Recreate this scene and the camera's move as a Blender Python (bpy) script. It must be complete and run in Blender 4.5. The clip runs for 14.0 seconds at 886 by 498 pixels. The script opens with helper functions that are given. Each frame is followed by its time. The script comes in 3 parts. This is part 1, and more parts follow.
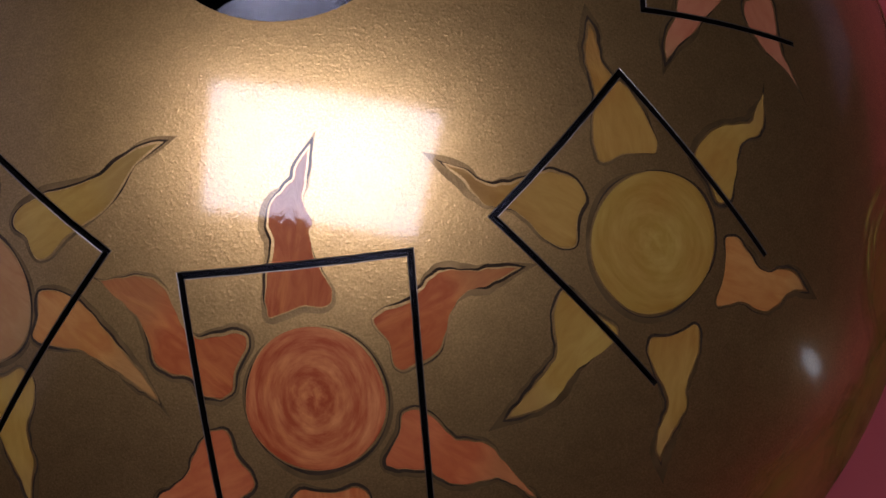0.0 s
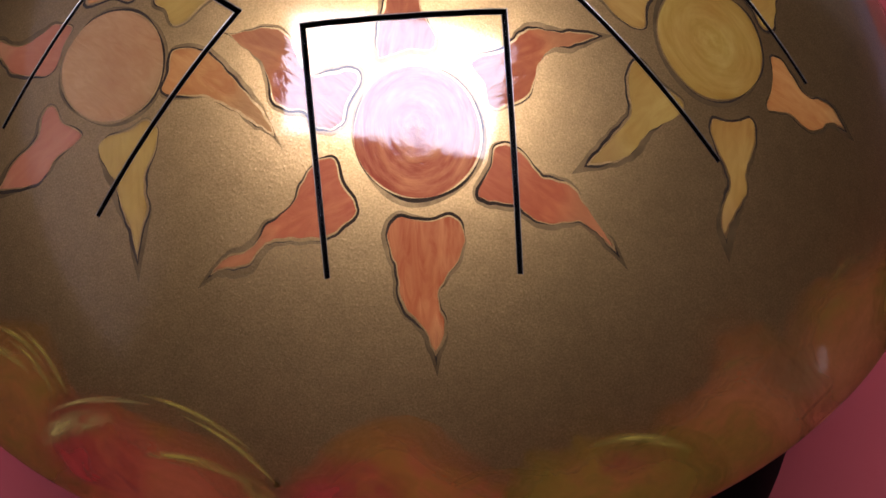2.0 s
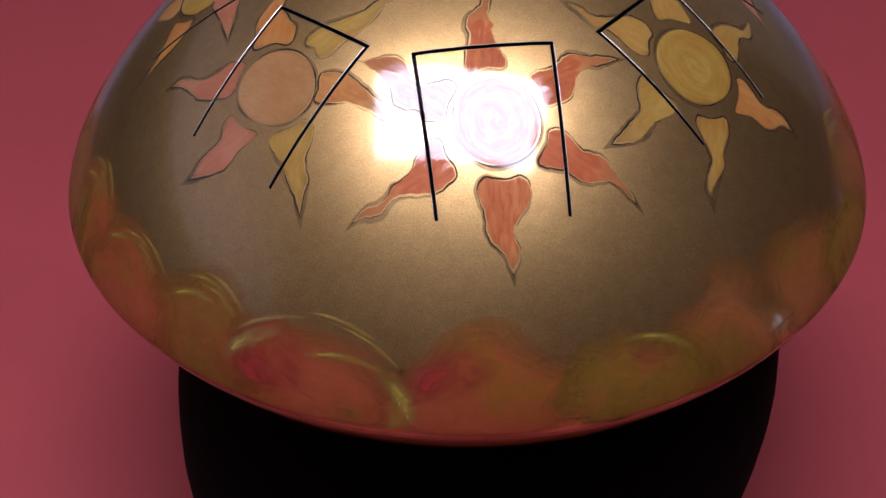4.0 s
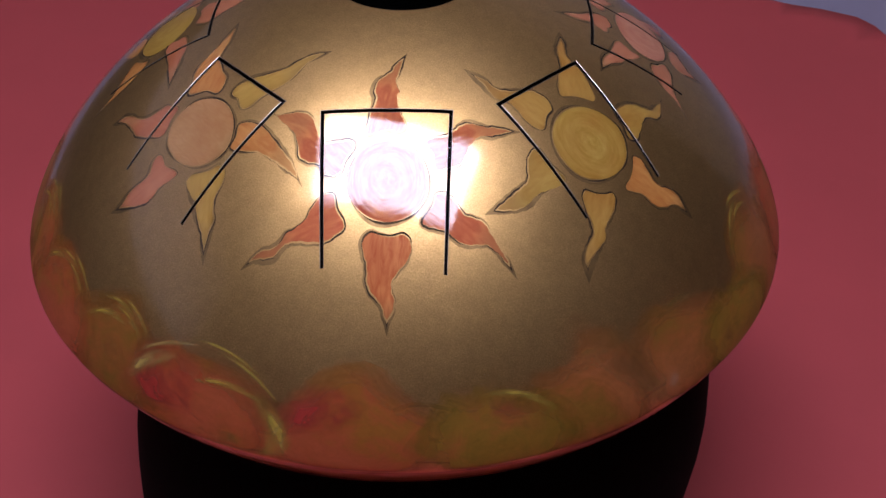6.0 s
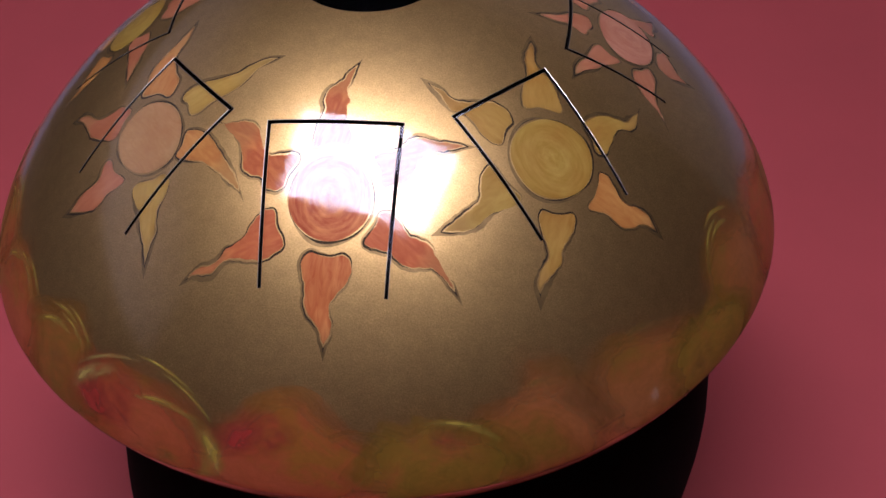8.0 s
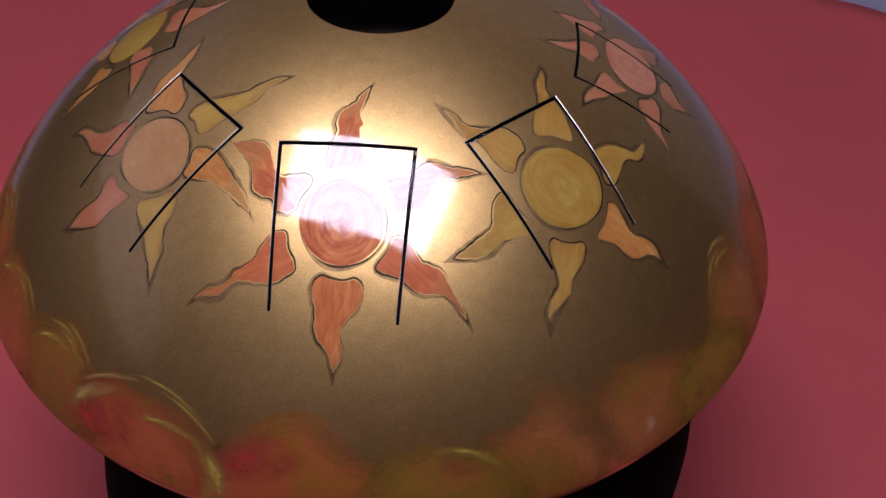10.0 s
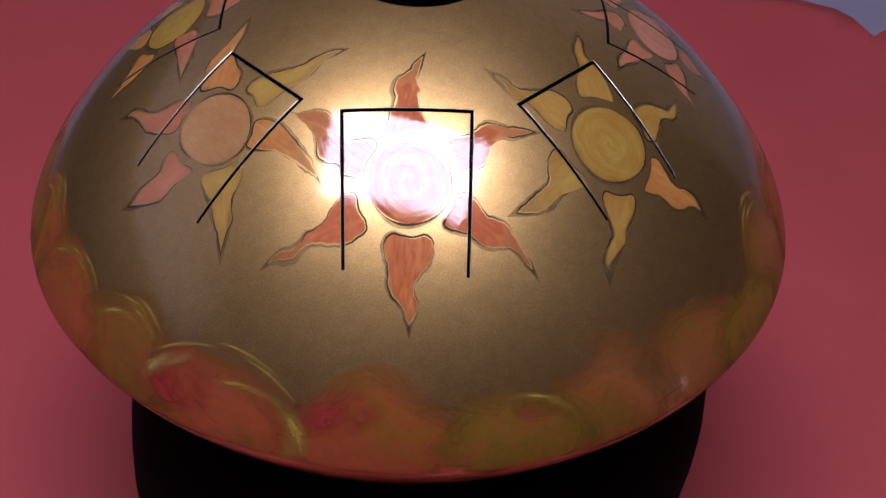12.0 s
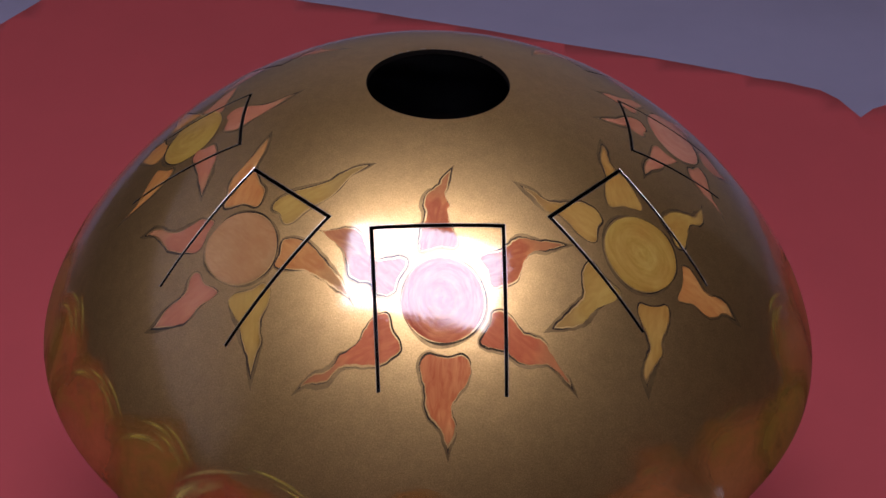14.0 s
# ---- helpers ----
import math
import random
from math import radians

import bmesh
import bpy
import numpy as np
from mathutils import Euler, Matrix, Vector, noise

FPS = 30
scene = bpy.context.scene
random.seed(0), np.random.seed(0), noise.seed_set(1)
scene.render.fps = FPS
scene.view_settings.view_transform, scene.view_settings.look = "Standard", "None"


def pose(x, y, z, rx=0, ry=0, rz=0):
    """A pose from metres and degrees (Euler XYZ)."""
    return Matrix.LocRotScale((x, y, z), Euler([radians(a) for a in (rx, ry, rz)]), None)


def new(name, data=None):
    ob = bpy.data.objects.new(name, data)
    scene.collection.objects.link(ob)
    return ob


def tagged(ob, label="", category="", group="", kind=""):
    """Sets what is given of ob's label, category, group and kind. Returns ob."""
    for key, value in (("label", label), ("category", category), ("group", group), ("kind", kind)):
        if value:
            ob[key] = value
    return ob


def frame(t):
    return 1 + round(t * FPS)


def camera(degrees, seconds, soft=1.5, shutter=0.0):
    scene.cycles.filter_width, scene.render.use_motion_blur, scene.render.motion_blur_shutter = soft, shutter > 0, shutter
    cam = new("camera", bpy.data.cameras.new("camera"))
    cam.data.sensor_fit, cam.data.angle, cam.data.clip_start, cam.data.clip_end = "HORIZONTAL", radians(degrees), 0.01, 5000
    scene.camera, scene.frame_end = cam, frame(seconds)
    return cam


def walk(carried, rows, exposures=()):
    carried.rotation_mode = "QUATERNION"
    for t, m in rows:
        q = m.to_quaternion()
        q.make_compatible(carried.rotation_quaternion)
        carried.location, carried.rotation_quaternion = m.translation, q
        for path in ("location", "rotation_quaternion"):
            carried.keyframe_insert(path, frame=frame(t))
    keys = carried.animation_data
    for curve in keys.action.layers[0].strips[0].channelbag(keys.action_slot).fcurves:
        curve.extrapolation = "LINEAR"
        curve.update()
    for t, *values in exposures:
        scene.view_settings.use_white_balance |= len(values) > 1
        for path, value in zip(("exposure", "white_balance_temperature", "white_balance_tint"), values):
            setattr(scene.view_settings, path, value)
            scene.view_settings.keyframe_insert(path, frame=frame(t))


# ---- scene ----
cam = camera(40.61, 14.0, soft=1.6)
ROWS = [
    (0.0, 0.0381, -0.1995, 0.6085, 22.32, 2.11, -3.50),
    (0.5, 0.0406, -0.2151, 0.5646, 24.54, 1.98, -0.18),
    (1.0, 0.0358, -0.2645, 0.5355, 32.46, 1.89, 0.68),
    (1.5, 0.0302, -0.3074, 0.5476, 38.68, 0.94, 0.14),
    (2.0, -0.0020, -0.3622, 0.5425, 42.51, 0.46, -2.87),
    (2.2, -0.0142, -0.3873, 0.5513, 43.84, 1.23, -4.43),
    (4.3, -0.0464, -0.5125, 0.5994, 50.76, 0.19, -4.17),
    (4.5, -0.0471, -0.5119, 0.6079, 51.15, -0.41, -4.04),
    (5.0, -0.0154, -0.5386, 0.6110, 51.51, -0.51, -1.97),
    (5.5, 0.0240, -0.5403, 0.6186, 51.99, -0.01, 0.20),
    (6.0, 0.0424, -0.5309, 0.6227, 50.97, -0.23, 2.60),
    (6.5, 0.0620, -0.5146, 0.6234, 49.55, 0.34, 3.97),
    (7.0, 0.0830, -0.4972, 0.6207, 49.09, 1.83, 4.05),
    (7.5, 0.1046, -0.4842, 0.6181, 46.96, 2.84, 5.56),
    (8.0, 0.1012, -0.4855, 0.6325, 48.11, 1.56, 7.10),
    (8.5, 0.1034, -0.4815, 0.6353, 48.07, 1.10, 6.71),
    (9.0, 0.0828, -0.4726, 0.6254, 48.65, 0.44, 7.68),
    (9.2, 0.0792, -0.4675, 0.6304, 48.16, 0.09, 7.64),
    (11.3, 0.0396, -0.5275, 0.6414, 50.92, -2.69, 3.00),
    (11.5, 0.0319, -0.5323, 0.6353, 51.84, -2.73, 2.97),
    (11.7, 0.0284, -0.5335, 0.6249, 50.66, -2.49, 2.67),
    (12.0, 0.0124, -0.5221, 0.6274, 49.92, -2.02, 1.06),
    (12.5, -0.0033, -0.5031, 0.6241, 52.40, -0.82, -1.75),
    (13.0, -0.0042, -0.4972, 0.6155, 52.39, -0.91, -3.34),
    (13.5, -0.0155, -0.4920, 0.6099, 51.63, -0.62, -1.45),
    (14.0, -0.0150, -0.5027, 0.6358, 53.38, -1.86, -0.95),
]
walk(cam, [(t, pose(x, y, z, rx, ry, rz)) for t, x, y, z, rx, ry, rz in ROWS],
     [(0.0, -1.08), (0.5, -0.86), (1.0, -0.38), (1.5, -0.2), (2.2, -0.12), (4.5, 0.03), (5.0, -0.1), (5.5, -0.02), (7.0, -0.06), (7.5, -0.08), (8.0, 0.02), (9.0, -0.03), (11.5, -0.03), (12.0, -0.02), (13.0, -0.17), (14.0, -0.24)])

# ---- world and light ----
world = bpy.data.worlds.new("world")
scene.world = world
world.use_nodes = True
world.node_tree.nodes["Background"].inputs[0].default_value = (0.02, 0.02, 0.025, 1)
world.node_tree.nodes["Background"].inputs[1].default_value = 0.1
PANEL_POWER = 15.4
PANEL_COLOUR = (0.76, 0.75, 1.0, 1)


# ---- materials ----
LACQUER = 1.74


def material(name):
    m = bpy.data.materials.new(name)
    m.use_nodes = True
    return m, m.node_tree.nodes, m.node_tree.links, m.node_tree.nodes["Principled BSDF"]


def noise_node(nodes, links, scale, detail=4, coord="Object", stretch=(1, 1, 1), rough=0.55, distort=0.0):
    tc = nodes.new("ShaderNodeTexCoord")
    mp = nodes.new("ShaderNodeMapping")
    mp.inputs["Scale"].default_value = stretch
    links.new(tc.outputs[coord], mp.inputs[0])
    n = nodes.new("ShaderNodeTexNoise")
    n.inputs["Scale"].default_value, n.inputs["Detail"].default_value = scale, detail
    n.inputs["Roughness"].default_value, n.inputs["Distortion"].default_value = rough, distort
    links.new(mp.outputs[0], n.inputs["Vector"])
    return n


def ramp(nodes, links, source, stops):
    r = nodes.new("ShaderNodeValToRGB")
    while len(r.color_ramp.elements) < len(stops):
        r.color_ramp.elements.new(0.5)
    for e, (p, c) in zip(r.color_ramp.elements, stops):
        e.position, e.color = p, (*c, 1) if len(c) == 3 else c
    links.new(source, r.inputs[0])
    return r


def bump(nodes, links, source, strength, distance, target, normal=None):
    b = nodes.new("ShaderNodeBump")
    b.inputs["Strength"].default_value, b.inputs["Distance"].default_value = strength, distance
    links.new(source, b.inputs["Height"])
    if normal:
        links.new(normal, b.inputs["Normal"])
    links.new(b.outputs[0], target)
    return b


def mix(nodes, links, a, b, f, kind="MIX"):
    n = nodes.new("ShaderNodeMix")
    n.data_type, n.blend_type = "RGBA", kind
    for socket, value in ((n.inputs[0], f), (n.inputs[6], a), (n.inputs[7], b)):
        if hasattr(value, "links"):
            links.new(value, socket)
        else:
            socket.default_value = value if socket == n.inputs[0] else (*value, 1)
    return n.outputs[2]


def gold_paint():
    """Metallic flake paint: flakes of differing tilt under clear lacquer."""
    m, n, l, p = material("gold_paint")
    fine = noise_node(n, l, 2000, 2)
    big = noise_node(n, l, 14, 4)
    c = ramp(n, l, fine.outputs[0], [(0.30, (0.52, 0.320, 0.110)), (0.72, (0.78, 0.496, 0.200))])
    c2 = ramp(n, l, big.outputs[0], [(0.3, (0.88, 0.86, 0.83)), (0.7, (1, 1, 1))])
    cloudy = ramp(n, l, noise_node(n, l, 170, 3).outputs[0], [(0.34, (0.90, 0.90, 0.89)), (0.66, (1, 1, 1))])
    c = mix(n, l, c.outputs[0], c2.outputs[0], 1.0, "MULTIPLY")
    l.new(mix(n, l, c, cloudy.outputs[0], 1.0, "MULTIPLY"), p.inputs["Base Color"])
    grain = noise_node(n, l, 1500, 2)
    peel = noise_node(n, l, 1100, 2)
    dust = ramp(n, l, noise_node(n, l, 800, 2).outputs[0], [(0.54, (0, 0, 0)), (0.78, (1, 1, 1))])
    wide = n.new("ShaderNodeBsdfPrincipled")
    l.new(p.inputs["Base Color"].links[0].from_socket, wide.inputs["Base Color"])
    for q, rough, veil in ((p, 0.29, 0.04), (wide, 0.49, 0.14)):
        q.inputs["Metallic"].default_value = 0.97
        q.inputs["Roughness"].default_value = rough
        q.inputs["Coat IOR"].default_value = LACQUER
        q.inputs["Coat Weight"].default_value = 1.0
        q.inputs["Coat Roughness"].default_value = veil
        tiny = bump(n, l, grain.outputs[0], 0.19, 0.0003, q.inputs["Normal"])
        bump(n, l, dust.outputs[0], 0.12, 0.0004, q.inputs["Normal"], tiny.outputs[0])
        bump(n, l, peel.outputs[0], 0.045, 0.0003, q.inputs["Coat Normal"])
    both = n.new("ShaderNodeMixShader")
    both.inputs[0].default_value = 0.46
    l.new(p.outputs[0], both.inputs[1])
    l.new(wide.outputs[0], both.inputs[2])
    l.new(both.outputs[0], n["Material Output"].inputs["Surface"])
    return m


def maths(nodes, links, op, a, b=0.0, c=0.0):
    m = nodes.new("ShaderNodeMath")
    m.operation = op
    for socket, value in zip(m.inputs, (a, b, c)):
        if hasattr(value, "links"):
            links.new(value, socket)
        else:
            socket.default_value = value
    return m.outputs[0]


def round_strokes(n, l):
    """Brush marks that run round a disc's middle, with a loose spiral in them. UV: 0, 0 in the middle, about 1 at the edge."""
    tc = n.new("ShaderNodeTexCoord")
    unit = n.new("ShaderNodeVectorMath")
    unit.operation = "NORMALIZE"
    l.new(tc.outputs["UV"], unit.inputs[0])
    size = n.new("ShaderNodeVectorMath")
    size.operation = "LENGTH"
    l.new(tc.outputs["UV"], size.inputs[0])
    sep = n.new("ShaderNodeSeparateXYZ")
    l.new(unit.outputs[0], sep.inputs[0])
    com = n.new("ShaderNodeCombineXYZ")
    l.new(maths(n, l, "MULTIPLY", sep.outputs[0], 0.9), com.inputs[0])
    l.new(maths(n, l, "MULTIPLY", sep.outputs[1], 0.9), com.inputs[1])
    l.new(maths(n, l, "MULTIPLY", size.outputs["Value"], 7.0), com.inputs[2])
    marks = n.new("ShaderNodeTexNoise")
    marks.inputs["Scale"].default_value, marks.inputs["Detail"].default_value, marks.inputs["Roughness"].default_value = 1.2, 5, 0.65
    l.new(com.outputs[0], marks.inputs["Vector"])
    turn = n.new("ShaderNodeTexGradient")
    turn.gradient_type = "RADIAL"
    l.new(tc.outputs["UV"], turn.inputs[0])
    w = n.new("ShaderNodeTexWave")
    w.wave_type, w.rings_direction = "RINGS", "SPHERICAL"
    w.inputs["Scale"].default_value, w.inputs["Distortion"].default_value = 0.75, 1.6
    w.inputs["Detail"].default_value, w.inputs["Detail Scale"].default_value = 2, 1.5
    l.new(tc.outputs["UV"], w.inputs["Vector"])
    l.new(maths(n, l, "MULTIPLY", turn.outputs["Fac"], 2 * math.pi), w.inputs["Phase Offset"])
    return maths(n, l, "MULTIPLY_ADD", w.outputs["Fac"], 0.16, maths(n, l, "MULTIPLY", marks.outputs[0], 0.95))


def sun_paint(name, dark, light, swirl=False, relief=0.15):
    """Brushed acrylic under clear lacquer; the strokes run round a disc or along a ray."""
    m, n, l, p = material(name)
    if swirl:
        stroke = round_strokes(n, l)
        c = ramp(n, l, stroke, [(0.42, dark), (0.78, light)]).outputs[0]
    else:
        stroke = noise_node(n, l, 2.2, 4, "UV", (0.8, 2.8, 1), 0.55, 1.5).outputs[0]
        c = ramp(n, l, stroke, [(0.30, dark), (0.74, light)]).outputs[0]
        tc = n.new("ShaderNodeTexCoord")
        sep = n.new("ShaderNodeSeparateXYZ")
        l.new(tc.outputs["UV"], sep.inputs[0])
        thin = ramp(n, l, sep.outputs[0], [(0.75, (0, 0, 0)), (1.0, (0.4, 0.4, 0.4))])
        c = mix(n, l, c, (0.30, 0.17, 0.055), thin.outputs[0])
    tone = noise_node(n, l, 45, 4)
    t = ramp(n, l, tone.outputs[0], [(0.30, (0.84, 0.69, 0.58)), (0.66, (1.0, 1.0, 1.0))])
    l.new(mix(n, l, c, t.outputs[0], 1.0, "MULTIPLY"), p.inputs["Base Color"])
    p.inputs["Roughness"].default_value = 0.5
    p.inputs["Metallic"].default_value = 0.12
    p.inputs["Specular IOR Level"].default_value = 0.2
    p.inputs["Coat Weight"].default_value = 1.0
    p.inputs["Coat Roughness"].default_value, p.inputs["Coat IOR"].default_value = 0.018, 1.69
    bump(n, l, stroke, 0.35, 0.0005, p.inputs["Normal"])
    bump(n, l, stroke, relief, 0.0005, p.inputs["Coat Normal"])
    return m


def simple(name, colour, rough, metal=0.0, coat=0.0, vary=0.15, scale=40, bumped=0.0, grain=300):
    m, n, l, p = material(name)
    v = noise_node(n, l, scale, 5)
    lo = tuple(x * (1 - vary) for x in colour)
    hi = tuple(min(1, x * (1 + vary)) for x in colour)
    l.new(ramp(n, l, v.outputs[0], [(0.3, lo), (0.7, hi)]).outputs[0], p.inputs["Base Color"])
    p.inputs["Roughness"].default_value, p.inputs["Metallic"].default_value = rough, metal
    p.inputs["Coat Weight"].default_value = coat
    if bumped:
        g = noise_node(n, l, grain, 3)
        bump(n, l, g.outputs[0], bumped, 0.001, p.inputs["Normal"])
    return m


def glow(name, colour, strength):
    m, n, l, p = material(name)
    p.inputs["Base Color"].default_value = (0.8, 0.8, 0.8, 1)
    p.inputs["Emission Color"].default_value = colour
    p.inputs["Emission Strength"].default_value = strength
    return m


def cloud_paint(name, dark, mid, light, fade=(0.50, 1.0)):
    """Soft blends of wet paint, pulled round by the brush and thinning out at the edge. UV: 0, 0 in the puff's middle, 1 away at its edge."""
    m, n, l, p = material(name)
    blot = noise_node(n, l, 15, 3, "Object", (1, 1, 1.2), 0.5, 1.4).outputs[0]
    brush = noise_node(n, l, 60, 4, "Object", (1, 0.8, 1.6), 0.5, 2.0).outputs[0]
    fine = noise_node(n, l, 260, 3, "Object", (1, 1, 1), 0.65, 0.6).outputs[0]
    tc = n.new("ShaderNodeTexCoord")
    size = n.new("ShaderNodeVectorMath")
    size.operation = "LENGTH"
    l.new(tc.outputs["UV"], size.inputs[0])
    way = n.new("ShaderNodeVectorMath")
    way.operation = "NORMALIZE"
    l.new(tc.outputs["UV"], way.inputs[0])
    sep = n.new("ShaderNodeSeparateXYZ")
    l.new(way.outputs[0], sep.inputs[0])
    arc = n.new("ShaderNodeCombineXYZ")
    l.new(sep.outputs[0], arc.inputs[0])
    l.new(sep.outputs[1], arc.inputs[1])
    l.new(maths(n, l, "MULTIPLY", maths(n, l, "ADD", size.outputs["Value"], maths(n, l, "MULTIPLY", blot, 0.9)), 9.0), arc.inputs[2])
    hair = n.new("ShaderNodeTexNoise")
    hair.inputs["Scale"].default_value, hair.inputs["Detail"].default_value, hair.inputs["Roughness"].default_value = 1.3, 4, 0.65
    l.new(arc.outputs[0], hair.inputs["Vector"])
    both = maths(n, l, "MULTIPLY_ADD", brush, 0.28, maths(n, l, "MULTIPLY_ADD", hair.outputs[0], 0.14, maths(n, l, "MULTIPLY", blot, 0.58)))
    c = ramp(n, l, both, [(0.38, dark), (0.50, mid), (0.62, light)])
    t = ramp(n, l, fine, [(0.3, (0.86, 0.86, 0.83)), (0.7, (1, 1, 1))])
    pull = ramp(n, l, hair.outputs[0], [(0.34, (0.91, 0.91, 0.88)), (0.60, (1, 1, 1)), (0.74, (1.0, 1.0, 0.9))])
    c = mix(n, l, c.outputs[0], pull.outputs[0], 1.0, "MULTIPLY")
    l.new(mix(n, l, c, t.outputs[0], 1.0, "MULTIPLY"), p.inputs["Base Color"])
    a = n.new("ShaderNodeMapRange")
    a.interpolation_type = "SMOOTHSTEP"
    a.inputs["From Min"].default_value, a.inputs["From Max"].default_value = fade
    a.inputs["To Min"].default_value, a.inputs["To Max"].default_value = 0.86, 0.0
    worn = maths(n, l, "MULTIPLY_ADD", hair.outputs[0], 0.35, maths(n, l, "MULTIPLY_ADD", blot, 0.8, -0.575))
    l.new(maths(n, l, "ADD", size.outputs["Value"], worn), a.inputs["Value"])
    l.new(a.outputs[0], p.inputs["Alpha"])
    p.inputs["Roughness"].default_value = 0.45
    p.inputs["Metallic"].default_value = 0.15
    p.inputs["Specular IOR Level"].default_value = 0.25
    p.inputs["Coat Weight"].default_value = 0.10
    p.inputs["Coat Roughness"].default_value, p.inputs["Coat IOR"].default_value = 0.04, LACQUER
    bump(n, l, fine, 0.12, 0.0003, p.inputs["Normal"])
    return m


GOLD = gold_paint()
STEEL = simple("bare_steel", (0.46, 0.46, 0.50), 0.16, 1.0, 0, 0.25, 30, 0.012)
SLIT = simple("cut_edge", (0.006, 0.004, 0.003), 0.8)
SLIT.node_tree.nodes["Principled BSDF"].inputs["Specular IOR Level"].default_value = 0.1
LINE = simple("dark_outline", (0.036, 0.021, 0.010), 0.7, 0.0, 0.0, 0.5, 120)
LINE.node_tree.nodes["Principled BSDF"].inputs["Specular IOR Level"].default_value = 0.1
WASH = simple("brown_glaze", (0.27, 0.165, 0.062), 0.42, 0.85, 1.0, 0.3, 160, 0.15, 1500)
for lined in (LINE, WASH):       # both lie under the same lacquer as the gold
    shader = lined.node_tree.nodes["Principled BSDF"]
    shader.inputs["Coat Weight"].default_value, shader.inputs["Coat IOR"].default_value = 0.6, LACQUER
    shader.inputs["Coat Roughness"].default_value = 0.05
RAW = simple("raw_steel_edge", (0.46, 0.40, 0.33), 0.36, 1.0, 0, 0.3, 300)
CHIP = simple("bare_fleck", (0.75, 0.75, 0.76), 0.4, 0.6, 0, 0.2, 300)
BLACK = simple("black_cloth", (0.003, 0.0025, 0.0025), 1.0, 0, 0, 0.3, 200, 0.2, 900)
BLACK.node_tree.nodes["Principled BSDF"].inputs["Specular IOR Level"].default_value = 0.08
CORD = simple("dark_cord", (0.008, 0.003, 0.003), 0.9, 0, 0, 0.3, 400)
CORD.node_tree.nodes["Principled BSDF"].inputs["Specular IOR Level"].default_value = 0.1
PINK = simple("pink_card", (0.345, 0.042, 0.044), 0.75, 0, 0, 0.05, 7, 0.12, 1500)
SHEET = simple("white_sheet", (0.21, 0.185, 0.25), 0.8, 0, 0, 0.06, 6, 0.1, 400)
WALL_PALE = simple("pale_plaster", (0.64, 0.62, 0.62), 0.85, 0, 0, 0.05, 3, 0.1, 120)
WALL_BROWN = simple("brown_plaster", (0.055, 0.027, 0.012), 0.85, 0, 0, 0.15, 3, 0.1, 120)
WALL_TAN = simple("tan_plaster", (0.42, 0.36, 0.29), 0.85, 0, 0, 0.1, 3, 0.1, 120)
WOOD = simple("brown_wood", (0.09, 0.05, 0.025), 0.5, 0, 0.2, 0.3, 9)
DADO = simple("dark_panelling", (0.030, 0.016, 0.008), 0.6, 0, 0, 0.3, 9)
CEIL = simple("ceiling_paint", (0.21, 0.15, 0.095), 0.9, 0, 0, 0.04, 3)
GLOW = glow("light_diffuser", PANEL_COLOUR, PANEL_POWER)
# glow of an added, unseen source that only shows mirrored in the drum
RIM_GLOW = glow("rim_spot_glow", (0.75, 0.85, 1.0, 1), 3.0)
FRAME = simple("white_metal", (0.7, 0.7, 0.7), 0.4)


# ---- mesh helpers ----
def part(name, verts, faces, mat, parent=None, label="", normals=None, uvs=None, smooth=True):
    """One mesh object. normals: one vector per face corner, in order; uvs: one pair per vertex."""
    me = bpy.data.meshes.new(name)
    me.from_pydata([tuple(v) for v in verts], [], faces)
    me.materials.append(mat)
    if uvs is not None:
        layer = me.uv_layers.new(name="UVMap")
        for loop in me.loops:
            layer.data[loop.index].uv = uvs[loop.vertex_index]
    if smooth:
        me.polygons.foreach_set("use_smooth", [True] * len(me.polygons))
    if normals is not None:
        me.normals_split_custom_set(normals)
    me.update()
    ob = new(name, me)
    ob.parent = parent
    if label:
        tagged(ob, label)
    return ob


def box(name, lo, hi, mat, parent=None, bevel=0.0):
    bm = bmesh.new()
    bmesh.ops.create_cube(bm, size=1)
    for v in bm.verts:
        v.co = Vector([(lo[i] + hi[i]) / 2 + v.co[i] * (hi[i] - lo[i]) for i in range(3)])
    if bevel:
        bmesh.ops.bevel(bm, geom=bm.edges[:], offset=bevel, segments=2, affect="EDGES")
    me = bpy.data.meshes.new(name)
    bm.to_mesh(me)
    bm.free()
    me.materials.append(mat)
    ob = new(name, me)
    ob.parent = parent
    return ob


def structure(ob, label, category):
    return tagged(ob, label, category, "", "structure")


# ---- the room ----
HALF, HIGH = 2.1, 2.4
TURN = -12.0                     # the room's turn against the drum's plan


def room_box(name, lo, hi, mat, label, category):
    ob = box(name, lo, hi, mat)
    ob.matrix_basis = pose(0, 0, 0, 0, 0, TURN)
    return structure(ob, label, category)


DADO_HIGH = 0.92
room_box("floor", (-HALF, -HALF, -0.10), (HALF, HALF, -0.003), WOOD, "dark brown floor", "floor")
room_box("wall_west", (-HALF - 0.1, -HALF, -0.1), (-HALF, HALF, HIGH), WALL_PALE, "pale plain plaster wall", "wall")
room_box("wall_east", (HALF, -HALF, -0.1), (HALF + 0.1, HALF, HIGH), WALL_BROWN, "dark brown plain wall", "wall")
room_box("wall_south", (-HALF - 0.1, -HALF - 0.1, -0.1), (HALF + 0.1, -HALF, HIGH), WALL_BROWN, "dark brown plain wall", "wall")
room_box("wall_north", (-HALF - 0.1, HALF, -0.1), (HALF + 0.1, HALF + 0.1, HIGH), WALL_TAN, "brown-grey plain wall", "wall")
